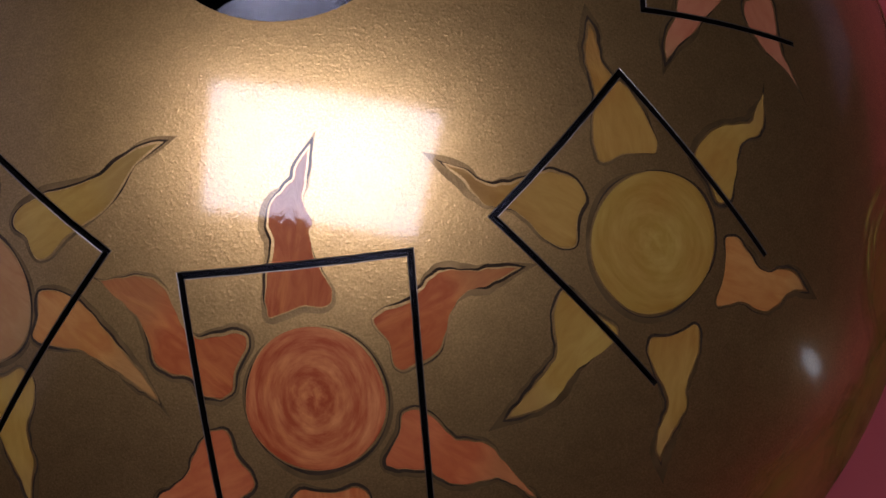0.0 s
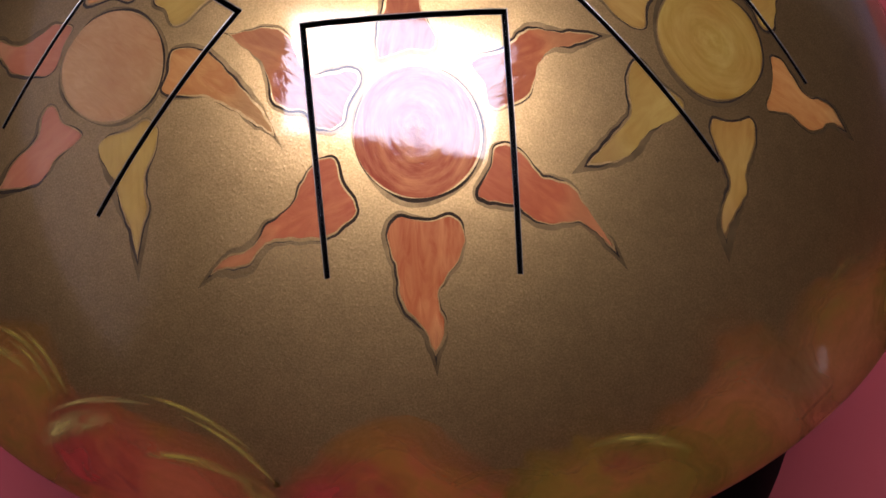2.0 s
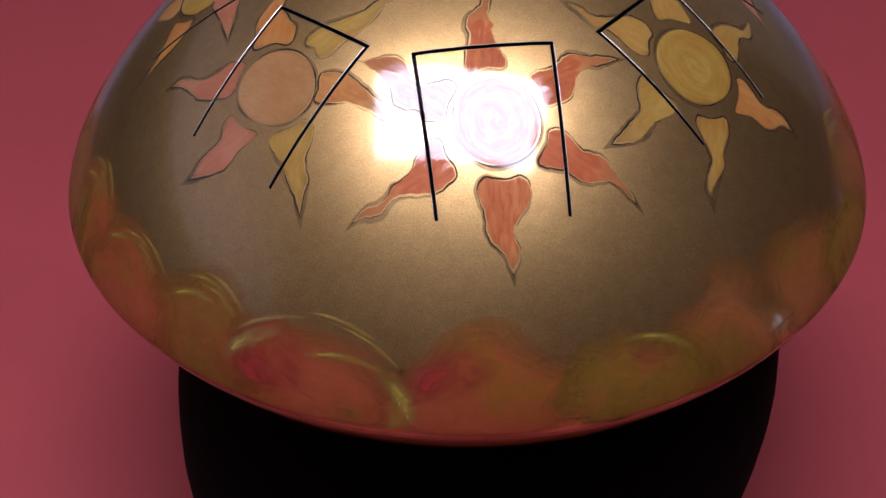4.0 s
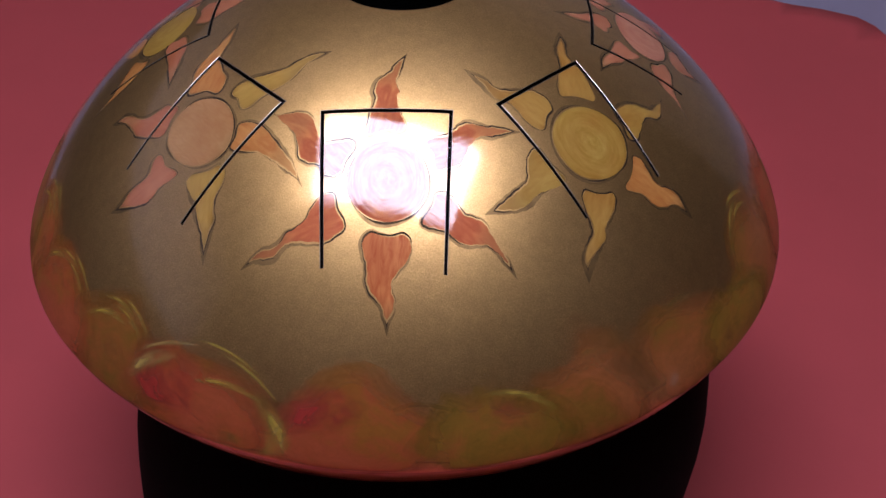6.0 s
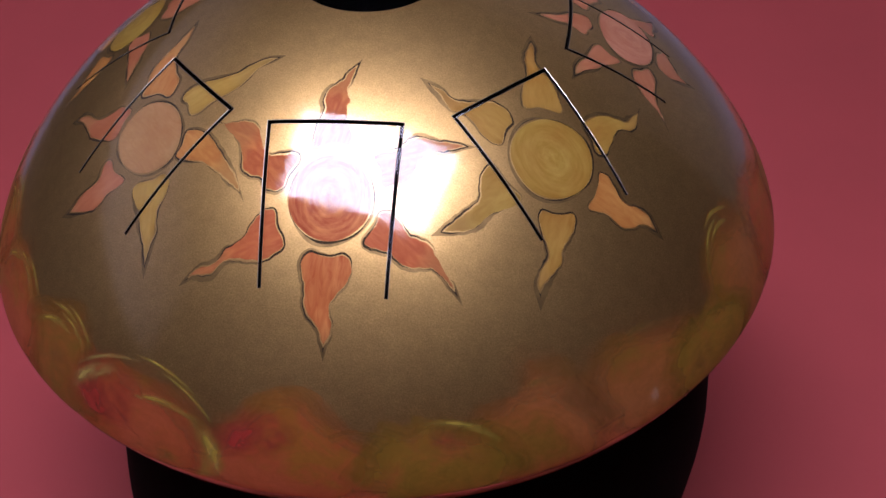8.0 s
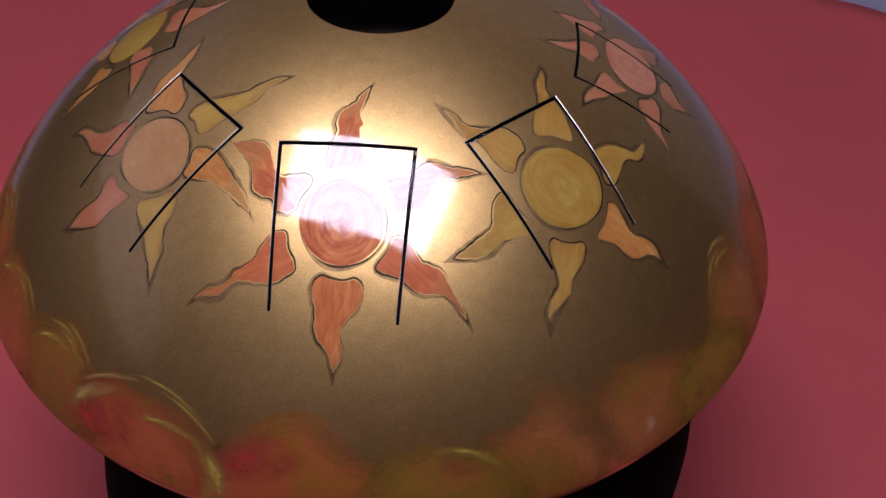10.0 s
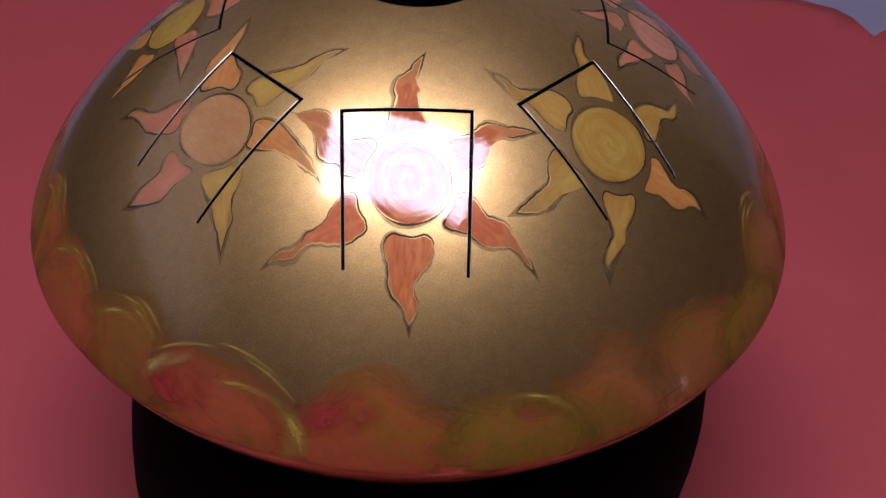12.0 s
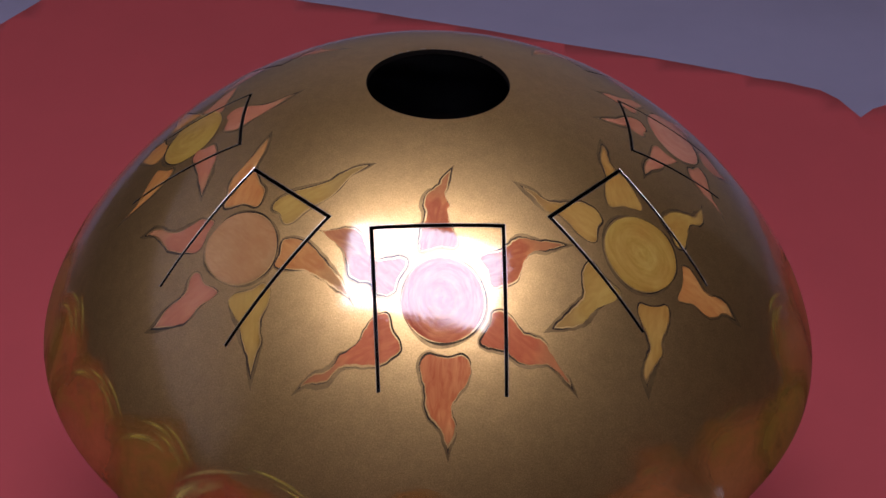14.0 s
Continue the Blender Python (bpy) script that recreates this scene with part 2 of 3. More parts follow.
room_box("wall_dado", (-HALF, -HALF, -0.003), (-HALF + 0.03, HALF, DADO_HIGH), DADO, "dark brown wooden panelling along the lower wall", "panelling")
room_box("ceiling", (-HALF - 0.1, -HALF - 0.1, HIGH), (HALF + 0.1, HALF + 0.1, HIGH + 0.1), CEIL, "plain ceiling", "ceiling")


def ceiling_light(x, y, z, long, wide, turn):
    ob = new("ceiling_light")
    ob.matrix_basis = pose(x, y, z, 0, 0, turn)
    a, b = long / 2, wide / 2
    box("diffuser", (-a, -b, -0.03), (a, b, -0.012), GLOW, ob)
    for lo, hi in (((-a - 0.03, -b - 0.03), (a + 0.03, -b)), ((-a - 0.03, b), (a + 0.03, b + 0.03)), ((-a - 0.03, -b), (-a, b)), ((a, -b), (a + 0.03, b))):
        box("frame", (*lo, -0.04), (*hi, 0), FRAME, ob)
    box("backing", (-a, -b, -0.012), (a, b, 0), FRAME, ob)
    return tagged(ob, "large rectangular white ceiling light panel, switched on", "ceiling light")


ceiling_light(-0.10, -0.43, HIGH, 1.54, 0.89, TURN)


# ---- pink card on the floor ----
def pink_card():
    U = 0.10344
    edge = [(-5.9, 4.2), (-5.1, 6.5), (-4.68, 7.40), (-4.30, 8.15), (-3.3, 8.58), (-1.96, 8.30), (-0.94, 8.03), (-0.09, 7.72), (1.62, 7.22), (2.5, 6.95), (3.33, 6.68), (3.90, 6.40),
            (4.20, 6.16), (4.34, 5.96), (4.47, 5.62), (4.66, 5.82), (4.92, 6.0), (5.4, 6.35), (7.2, 7.0), (9.0, 6.8), (9.0, -9.0), (-6.5, -9.0)]
    ring = [Vector((x * U, y * U)) for x, y in edge]
    pts = []
    for i, a in enumerate(ring):
        b = ring[(i + 1) % len(ring)]
        n = max(1, int((b - a).length / 0.03))
        pts += [a.lerp(b, k / n) for k in range(n)]
    segs = [(i, (i + 1) % len(pts)) for i in range(len(pts))]
    for i in range(54):
        for j in range(58):
            pts.append(Vector((-0.7 + i * 0.032 + 0.002 * (j % 2), -0.95 + j * 0.032)))
    v, _, f, *_ = mathutils_cdt(pts, segs)
    inside = [t for t in f if in_poly(sum((v[i] for i in t), Vector((0, 0))) / 3, ring)]

    def lift(p):
        back = max(0.0, p.y - 0.50)
        notch = math.exp(-((p.x - 0.455) / 0.05) ** 2) * max(0, p.y - 0.43)
        return 0.0015 + 0.012 * back * (1 + noise.noise((p.x * 7, p.y * 7, 0))) + 0.05 * notch
    verts = [(p.x, p.y, lift(p)) for p in v]
    ob = part("pink_card", verts, inside, PINK)
    s = ob.modifiers.new("thickness", "SOLIDIFY")
    s.thickness, s.offset = 0.0012, 1
    return tagged(ob, "large matt pink-red card sheet with a notched far edge", "card sheet")


def mathutils_cdt(pts, segs):
    from mathutils.geometry import delaunay_2d_cdt
    return delaunay_2d_cdt(pts, segs, [], 0, 1e-7)


def in_poly(p, poly):
    x, y = p[0], p[1]
    c = False
    j = len(poly) - 1
    for i in range(len(poly)):
        xi, yi = poly[i][0], poly[i][1]
        xj, yj = poly[j][0], poly[j][1]
        if (yi > y) != (yj > y) and x < (xj - xi) * (y - yi) / (yj - yi) + xi:
            c = not c
        j = i
    return c


pink_card()


def pale_sheet():
    """A slightly rumpled cloth behind the card."""
    nx, ny = 70, 44
    vs, fs = [], []
    for j in range(ny + 1):
        for i in range(nx + 1):
            x, y = -0.80 + 2.50 * i / nx, 0.40 + 1.6 * j / ny
            near = min(1.0, max(0.0, (y - 0.90) / 0.15))
            h = 0.004 + 0.018 * near * max(0, noise.noise((x * 2.2 + 3, y * 3.1, 0.3)) + 0.25) + 0.006 * near * noise.noise((x * 7, y * 9, 2))
            vs.append((x, y, -0.003 + max(0.001, h * (0.2 + 0.8 * near)) if near else -0.002))
    for j in range(ny):
        for i in range(nx):
            a = j * (nx + 1) + i
            fs.append([a, a + 1, a + nx + 2, a + nx + 1])
    return tagged(part("bed_sheet", vs, fs, SHEET), "pale lavender cloth sheet spread behind the pink card", "sheet")


pale_sheet()

# ---- the drum: a painted steel body of revolution ----
U = 0.10344                      # metres in one unit of the drum's plan
R, H1, H2, PE, QE = 0.2, 1.2578 * U, 1.0200 * U, 2.035, 1.319
FLOOR = -0.32314
ZE = -0.8711 * U - FLOOR         # height of the widest ring
HOLE, SEAM, THICK = 0.330 * U, 1.80 * U, 0.0025


def top_z(r):
    return ZE + H1 * max(0.0, 1 - (r / R) ** PE) ** (1 / QE)


def body_normal(x, y, z):
    r = math.hypot(x, y)
    h = H1 if z >= ZE else H2
    nr = PE / R * (r / R) ** (PE - 1)
    nz = QE / h * (abs(z - ZE) / h) ** (QE - 1) * (1 if z >= ZE else -1)
    n = Vector((nr * x / max(r, 1e-9), nr * y / max(r, 1e-9), nz))
    return n.normalized()


def on_top(x, y, up=0.0):
    z = top_z(math.hypot(x, y))
    p = Vector((x, y, z))
    return p + body_normal(x, y, z) * up if up else p


def profile(phi):
    """The outline at the angle phi from the widest ring, in degrees: radius and height."""
    c, s = math.cos(radians(phi)), math.sin(radians(phi))
    return R * max(c, 0) ** (2 / PE), ZE + (H1 if s > 0 else H2) * math.copysign(abs(s) ** (2 / QE), s)


# Each tongue: its two inner corners and the two ends of its cut (across, outwards).
TONGUES = [
    ((-0.235, 1.452), (-0.280, 0.882), (0.262, 0.866), (0.266, 1.457)),
    ((-0.203, 1.397), (-0.233, 0.884), (0.265, 0.869), (0.261, 1.399)),
    ((-0.213, 1.335), (-0.247, 0.884), (0.185, 0.880), (0.185, 1.360)),
    ((-0.200, 1.390), (-0.200, 0.885), (0.200, 0.885), (0.200, 1.390)),
    ((-0.200, 1.390), (-0.200, 0.885), (0.200, 0.885), (0.200, 1.390)),
    ((-0.200, 1.390), (-0.200, 0.885), (0.200, 0.885), (0.200, 1.390)),
    ((-0.185, 1.400), (-0.185, 0.888), (0.254, 0.889), (0.245, 1.410)),
    ((-0.243, 1.428), (-0.242, 0.892), (0.247, 0.893), (0.232, 1.453)),
]

def ray(rays, colour, *keys):
    """One flame-shaped ray, from its base to its tip: (across, outwards, half width, lean of the brush in degrees) along it."""
    rays.append((colour, keys))


RAYS_RED = []
ray(RAYS_RED, "r", (-0.007, 0.980, 0.065, 173), (-0.004, 0.956, 0.078, 175), (-0.008, 0.922, 0.071, 177), (-0.012, 0.888, 0.057, 179), (-0.010, 0.852, 0.044, 178), (-0.010, 0.818, 0.042, 175), (-0.012, 0.790, 0.050, -179), (-0.014, 0.753, 0.037, -172), (-0.001, 0.727, 0.023, -169), (0.017, 0.698, 0.013, -179), (0.025, 0.668, 0.010, -179), (0.044, 0.631, 0.0, 0))
ray(RAYS_RED, "r", (0.188, 1.058, 0.055, -114), (0.226, 1.044, 0.063, -116), (0.280, 1.024, 0.058, -120), (0.304, 0.993, 0.051, -119), (0.324, 0.961, 0.041, -120), (0.348, 0.938, 0.034, -123), (0.379, 0.926, 0.026, -128), (0.417, 0.924, 0.019, -118), (0.455, 0.913, 0.013, -117), (0.510, 0.899, 0.0, 0))
ray(RAYS_RED, "c", (0.191, 1.248, 0.052, -61), (0.214, 1.253, 0.068, -57), (0.248, 1.264, 0.064, -53), (0.288, 1.277, 0.048, -64), (0.314, 1.298, 0.045, -66), (0.355, 1.307, 0.048, -68), (0.402, 1.308, 0.039, -72), (0.435, 1.317, 0.022, -82), (0.459, 1.334, 0.015, -78), (0.483, 1.352, 0.007, -65), (0.501, 1.366, 0.005, -53), (0.520, 1.382, 0.0, 0))
ray(RAYS_RED, "f", (0.027, 1.348, 0.064, -179), (0.024, 1.364, 0.091, -179), (0.025, 1.386, 0.099, -179), (0.025, 1.415, 0.091, 180), (0.023, 1.438, 0.078, 180), (0.009, 1.468, 0.058, -178), (0.000, 1.493, 0.049, -175), (0.006, 1.520, 0.045, -174), (0.026, 1.544, 0.036, -177), (0.038, 1.566, 0.023, -175), (0.037, 1.586, 0.013, -169), (0.035, 1.602, 0.0, 0))
ray(RAYS_RED, "c", (-0.182, 1.263, 0.054, -117), (-0.202, 1.272, 0.075, -126), (-0.236, 1.295, 0.072, -121), (-0.266, 1.315, 0.062, -119), (-0.302, 1.327, 0.040, -105), (-0.346, 1.336, 0.023, -103), (-0.385, 1.344, 0.016, -109), (-0.409, 1.361, 0.008, -137), (-0.443, 1.382, 0.011, -103), (-0.486, 1.383, 0.012, -118), (-0.514, 1.385, 0.005, -101), (-0.538, 1.394, 0.0, 0))
ray(RAYS_RED, "r", (-0.159, 1.085, 0.050, -62), (-0.180, 1.080, 0.071, -64), (-0.224, 1.074, 0.064, -64), (-0.263, 1.056, 0.041, -73), (-0.305, 1.035, 0.050, -63), (-0.329, 1.006, 0.056, -56), (-0.342, 0.963, 0.051, -54), (-0.364, 0.924, 0.045, -53), (-0.401, 0.898, 0.034, -55), (-0.442, 0.883, 0.018, -56), (-0.478, 0.866, 0.0, 0))
RAYS_YELLOW = []
ray(RAYS_YELLOW, "a", (-0.082, 1.032, 0.055, -27), (-0.094, 1.000, 0.079, -26), (-0.112, 0.954, 0.074, -25), (-0.128, 0.918, 0.054, -22), (-0.154, 0.891, 0.036, -18), (-0.184, 0.869, 0.028, -20), (-0.205, 0.844, 0.021, -22), (-0.211, 0.816, 0.014, -19), (-0.211, 0.780, 0.009, -27), (-0.224, 0.733, 0.0, 0))
ray(RAYS_YELLOW, "a", (0.123, 1.016, 0.067, -150), (0.141, 0.995, 0.082, -145), (0.170, 0.955, 0.074, -141), (0.197, 0.917, 0.059, -141), (0.214, 0.883, 0.043, -145), (0.220, 0.846, 0.027, -143), (0.232, 0.813, 0.020, -139), (0.255, 0.785, 0.016, -143), (0.283, 0.761, 0.008, -122), (0.300, 0.741, 0.0, 0))
ray(RAYS_YELLOW, "y", (0.251, 1.180, 0.050, -79), (0.284, 1.181, 0.067, -82), (0.341, 1.165, 0.055, -83), (0.388, 1.156, 0.037, -74), (0.433, 1.162, 0.021, -50), (0.473, 1.177, 0.016, -77), (0.505, 1.169, 0.016, -92), (0.539, 1.152, 0.010, -106), (0.572, 1.134, 0.0, 0))
ray(RAYS_YELLOW, "o", (0.125, 1.343, 0.076, -31), (0.149, 1.363, 0.082, -30), (0.169, 1.391, 0.061, -32), (0.178, 1.421, 0.050, -32), (0.194, 1.453, 0.047, -37), (0.238, 1.472, 0.043, -36), (0.279, 1.484, 0.027, -32), (0.299, 1.503, 0.014, -38), (0.307, 1.526, 0.0, 0))
ray(RAYS_YELLOW, "a", (-0.081, 1.351, 0.062, -154), (-0.104, 1.374, 0.072, -148), (-0.133, 1.399, 0.058, -144), (-0.159, 1.424, 0.037, -142), (-0.177, 1.448, 0.025, -146), (-0.195, 1.469, 0.026, -144), (-0.230, 1.477, 0.024, -143), (-0.267, 1.487, 0.018, -138), (-0.297, 1.500, 0.009, -146), (-0.312, 1.513, 0.0, 0))
ray(RAYS_YELLOW, "y", (-0.202, 1.177, 0.069, -99), (-0.243, 1.186, 0.077, -104), (-0.287, 1.192, 0.060, -99), (-0.324, 1.203, 0.037, -88), (-0.358, 1.212, 0.028, -72), (-0.399, 1.216, 0.028, -79), (-0.442, 1.212, 0.024, -90), (-0.486, 1.201, 0.014, -89), (-0.528, 1.187, 0.0, 0))
RAYS_MIXED = []
ray(RAYS_MIXED, "o", (-0.140, 1.045, 0.074, 156), (-0.170, 0.998, 0.084, 149), (-0.226, 0.961, 0.069, 154), (-0.267, 0.923, 0.048, 142), (-0.283, 0.875, 0.031, 144), (-0.292, 0.831, 0.023, 152), (-0.307, 0.786, 0.014, 144), (-0.330, 0.736, 0.0, 0))
ray(RAYS_MIXED, "y", (0.050, 1.001, 0.051, -167), (0.064, 0.967, 0.069, -164), (0.084, 0.909, 0.058, -166), (0.123, 0.853, 0.047, -168), (0.152, 0.793, 0.034, -168), (0.158, 0.737, 0.022, -162), (0.170, 0.683, 0.011, -162), (0.196, 0.634, 0.0, 0))
ray(RAYS_MIXED, "o", (0.181, 1.109, 0.049, -117), (0.236, 1.081, 0.057, -114), (0.295, 1.058, 0.048, -124), (0.349, 1.054, 0.040, -129), (0.406, 1.052, 0.032, -137), (0.459, 1.053, 0.025, -141), (0.503, 1.054, 0.013, -131), (0.543, 1.060, 0.0, 0))
ray(RAYS_MIXED, "y", (0.172, 1.269, 0.059, 135), (0.195, 1.286, 0.087, 139), (0.232, 1.314, 0.071, 138), (0.263, 1.345, 0.042, 141), (0.295, 1.369, 0.036, 138), (0.335, 1.392, 0.030, 139), (0.361, 1.418, 0.013, 132), (0.397, 1.456, 0.0, 0))
ray(RAYS_MIXED, "p", (-0.026, 1.333, 0.076, -175), (-0.040, 1.369, 0.075, -173), (-0.041, 1.408, 0.049, -167), (-0.049, 1.446, 0.057, -173), (-0.074, 1.481, 0.057, -174), (-0.104, 1.510, 0.031, -170), (-0.137, 1.540, 0.0, 0))
ray(RAYS_MIXED, "p", (-0.192, 1.191, 0.044, -110), (-0.231, 1.216, 0.073, -131), (-0.282, 1.247, 0.055, -122), (-0.336, 1.270, 0.038, -99), (-0.388, 1.273, 0.022, -95), (-0.450, 1.268, 0.019, -122), (-0.501, 1.272, 0.011, -129), (-0.529, 1.285, 0.0, 0))
RAYS_ROSE = []
ray(RAYS_ROSE, "p", (0.202, 0.984, 0.080, 19), (0.208, 0.938, 0.083, 15), (0.191, 0.887, 0.046, 12), (0.195, 0.841, 0.027, 5), (0.191, 0.792, 0.0, 0))
ray(RAYS_ROSE, "p", (-0.048, 0.973, 0.040, 20), (-0.014, 0.943, 0.069, 20), (-0.012, 0.898, 0.057, 18), (-0.055, 0.839, 0.028, 13), (-0.090, 0.758, 0.0, 0))
ray(RAYS_ROSE, "p", (-0.130, 1.072, 0.052, -69), (-0.194, 1.027, 0.043, -53), (-0.262, 0.995, 0.027, -54), (-0.315, 0.956, 0.019, -74), (-0.368, 0.932, 0.0, 0))
ray(RAYS_ROSE, "p", (-0.110, 1.218, 0.052, -140), (-0.162, 1.235, 0.063, -132), (-0.219, 1.247, 0.042, -130), (-0.268, 1.269, 0.021, -121), (-0.299, 1.301, 0.008, -100), (-0.340, 1.326, 0.0, 0))
ray(RAYS_ROSE, "p", (0.146, 1.314, 0.030, -150), (0.080, 1.327, 0.062, -151), (0.038, 1.358, 0.053, -151), (0.034, 1.392, 0.032, -153), (0.057, 1.436, 0.0, 0))
RAYS_SALMON = []
ray(RAYS_SALMON, "p", (-0.179, 1.078, 0.072, 134), (-0.247, 1.050, 0.049, 128), (-0.323, 1.020, 0.039, 142), (-0.421, 0.979, 0.0, 0))
ray(RAYS_SALMON, "p", (0.020, 0.981, 0.065, 179), (0.021, 0.929, 0.100, 172), (0.027, 0.856, 0.063, 173), (0.032, 0.783, 0.028, 168), (0.012, 0.726, 0.013, 156), (-0.013, 0.667, 0.0, 0))
ray(RAYS_SALMON, "p", (0.165, 1.060, 0.041, 103), (0.238, 1.055, 0.067, 119), (0.325, 1.045, 0.041, 121), (0.400, 1.042, 0.023, 125), (0.479, 1.035, 0.0, 0))
ray(RAYS_SALMON, "o", (0.156, 1.258, 0.058, 134), (0.200, 1.283, 0.060, 133), (0.250, 1.321, 0.044, 134), (0.293, 1.365, 0.019, 120), (0.317, 1.428, 0.0, 0))
ray(RAYS_SALMON, "o", (-0.138, 1.310, 0.057, 159), (-0.082, 1.340, 0.097, 158), (-0.061, 1.376, 0.077, 159), (-0.112, 1.430, 0.0, 0))
ray(RAYS_ROSE, "p", (0.268, 1.215, 0.052, 90), (0.300, 1.225, 0.058, 95), (0.340, 1.240, 0.032, 98), (0.390, 1.262, 0.018, 100), (0.450, 1.275, 0.0, 0))
ray(RAYS_SALMON, "o", (-0.225, 1.215, 0.062, -95), (-0.262, 1.225, 0.066, -95), (-0.320, 1.245, 0.040, -97), (-0.410, 1.268, 0.022, -100), (-0.500, 1.290, 0.0, 0))
# Each sun: middle of its disc, the two half axes, disc colour, rays.
SUNS = [
    (0.013, 1.161, 0.165, 0.148, "R", RAYS_RED), (0.031, 1.184, 0.180, 0.146, "Y", RAYS_YELLOW), (0.092, 1.146, 0.200, 0.127, "P", RAYS_ROSE),
    (0.0, 1.16, 0.160, 0.145, "Y", RAYS_SALMON), (0.0, 1.15, 0.160, 0.145, "O", RAYS_ROSE), (0.0, 1.16, 0.160, 0.145, "P", RAYS_SALMON),
    (-0.017, 1.148, 0.190, 0.135, "Y", RAYS_SALMON), (0.005, 1.171, 0.178, 0.134, "O", RAYS_MIXED),
]
PAINT = {
    "r": sun_paint("red_orange_paint", (0.36, 0.072, 0.018), (0.60, 0.208, 0.054)), "c": sun_paint("coral_paint", (0.43, 0.098, 0.030), (0.60, 0.188, 0.060)),
    "f": sun_paint("flame_paint", (0.42, 0.09, 0.018), (0.70, 0.29, 0.095), False, 0.3),
    "o": sun_paint("orange_paint", (0.422, 0.158, 0.035), (0.563, 0.282, 0.075)), "a": sun_paint("amber_paint", (0.34, 0.180, 0.031), (0.46, 0.270, 0.061)),
    "y": sun_paint("yellow_paint", (0.35, 0.205, 0.036), (0.47, 0.305, 0.068)),
    "p": sun_paint("salmon_paint", (0.37, 0.120, 0.054), (0.46, 0.182, 0.085)),
    "R": sun_paint("red_swirl_paint", (0.38, 0.074, 0.020), (0.70, 0.27, 0.088), True, 0.10), "Y": sun_paint("yellow_swirl_paint", (0.345, 0.205, 0.031), (0.450, 0.290, 0.064), True),
    "O": sun_paint("peach_paint", (0.37, 0.182, 0.062), (0.43, 0.228, 0.085)), "P": sun_paint("rose_paint", (0.430, 0.150, 0.082), (0.525, 0.224, 0.125), True),
}
COLOUR_WORD = {"r": "red-orange", "f": "streaked flame orange", "a": "amber", "c": "coral red", "o": "orange", "y": "golden yellow", "p": "salmon pink", "R": "red-orange swirled", "Y": "golden yellow swirled", "O": "peach orange", "P": "rose pink"}
rng = random.Random(7)


def place(k, a, b):
    """From across and outwards on tongue k to the plan, in metres."""
    th = radians(45 * k)
    return Vector(((a * math.cos(th) + b * math.sin(th)) * U, (a * math.sin(th) - b * math.cos(th)) * U))


def cut_outline(ends, half=0.0062):
    """The outline of a U-shaped saw cut along three straight runs."""
    e = [Vector(q) for q in ends]
    p = e[:2] + [e[1].lerp(e[2], u) + Vector((0, 0.04 * u * (1 - u))) for u in (0.25, 0.5, 0.75)] + e[2:]
    out, inn = [], []
    for i, q in enumerate(p):
        d0 = (p[i] - p[i - 1]).normalized() if i else (p[1] - p[0]).normalized()
        d1 = (p[i + 1] - p[i]).normalized() if i < len(p) - 1 else d0
        n = Vector((-(d0 + d1).y, (d0 + d1).x)).normalized()
        w = half / max(0.5, n.dot(Vector((-d0.y, d0.x))))
        wide = 1.0 if i in (0, len(p) - 1) else 1.12
        out.append(q + n * w * wide)
        inn.append(q - n * w * wide)
    loop = out + inn[::-1]
    fine = []
    for i, a in enumerate(loop):
        b = loop[(i + 1) % len(loop)]
        n = max(1, int((b - a).length / 0.04))
        fine += [a.lerp(b, j / n) for j in range(n)]
    return fine


def glide(pts, closed, steps=5):
    """A smooth line through the points."""
    n = len(pts)
    out = []
    for i in range(n if closed else n - 1):
        a, b, c, d = (pts[(i + j) % n] if closed else pts[min(n - 1, max(0, i + j))] for j in (-1, 0, 1, 2))
        for j in range(steps):
            u = j / steps
            out.append((b * 2 + (c - a) * u + (a * 2 - b * 5 + c * 4 - d) * u * u + (b * 3 - a - c * 3 + d) * u ** 3) / 2)
    return out if closed else out + [pts[-1]]


def ray_outline(keys, seed):
    """A flame: a blunt shoulder, a waist and a curling tip. The loop starts at the tip."""
    left, right = [], []
    for x, y, w, lean in keys[:-1]:
        d = Vector((math.cos(radians(lean)), math.sin(radians(lean)))) * w
        left.append(Vector((x, y)) + d)
        right.append(Vector((x, y)) - d)
    tip = Vector(keys[-1][:2])
    inward = (Vector(keys[1][:2]) - Vector(keys[0][:2])).normalized()
    dip = (left[0] + right[0]) / 2 + inward * keys[0][2] * 0.16
    loop = glide([tip] + left[::-1] + [dip] + right + [tip], False)[:-1]
    wob = random.Random(seed).uniform(0, 6.28)
    return [p + Vector((math.sin(i * 0.9 + wob), math.cos(i * 1.3 + wob))) * 0.0012 for i, p in enumerate(loop)]


def disc_outline(x, y, rx, ry, seed, n=64):
    return [Vector((x + rx * math.cos(t) * (1 + 0.014 * math.sin(3 * t + seed) + 0.008 * math.sin(5 * t + 2 * seed)),
                    y + ry * math.sin(t) * (1 + 0.014 * math.sin(2 * t + seed)))) for t in (2 * math.pi * i / n for i in range(n))]


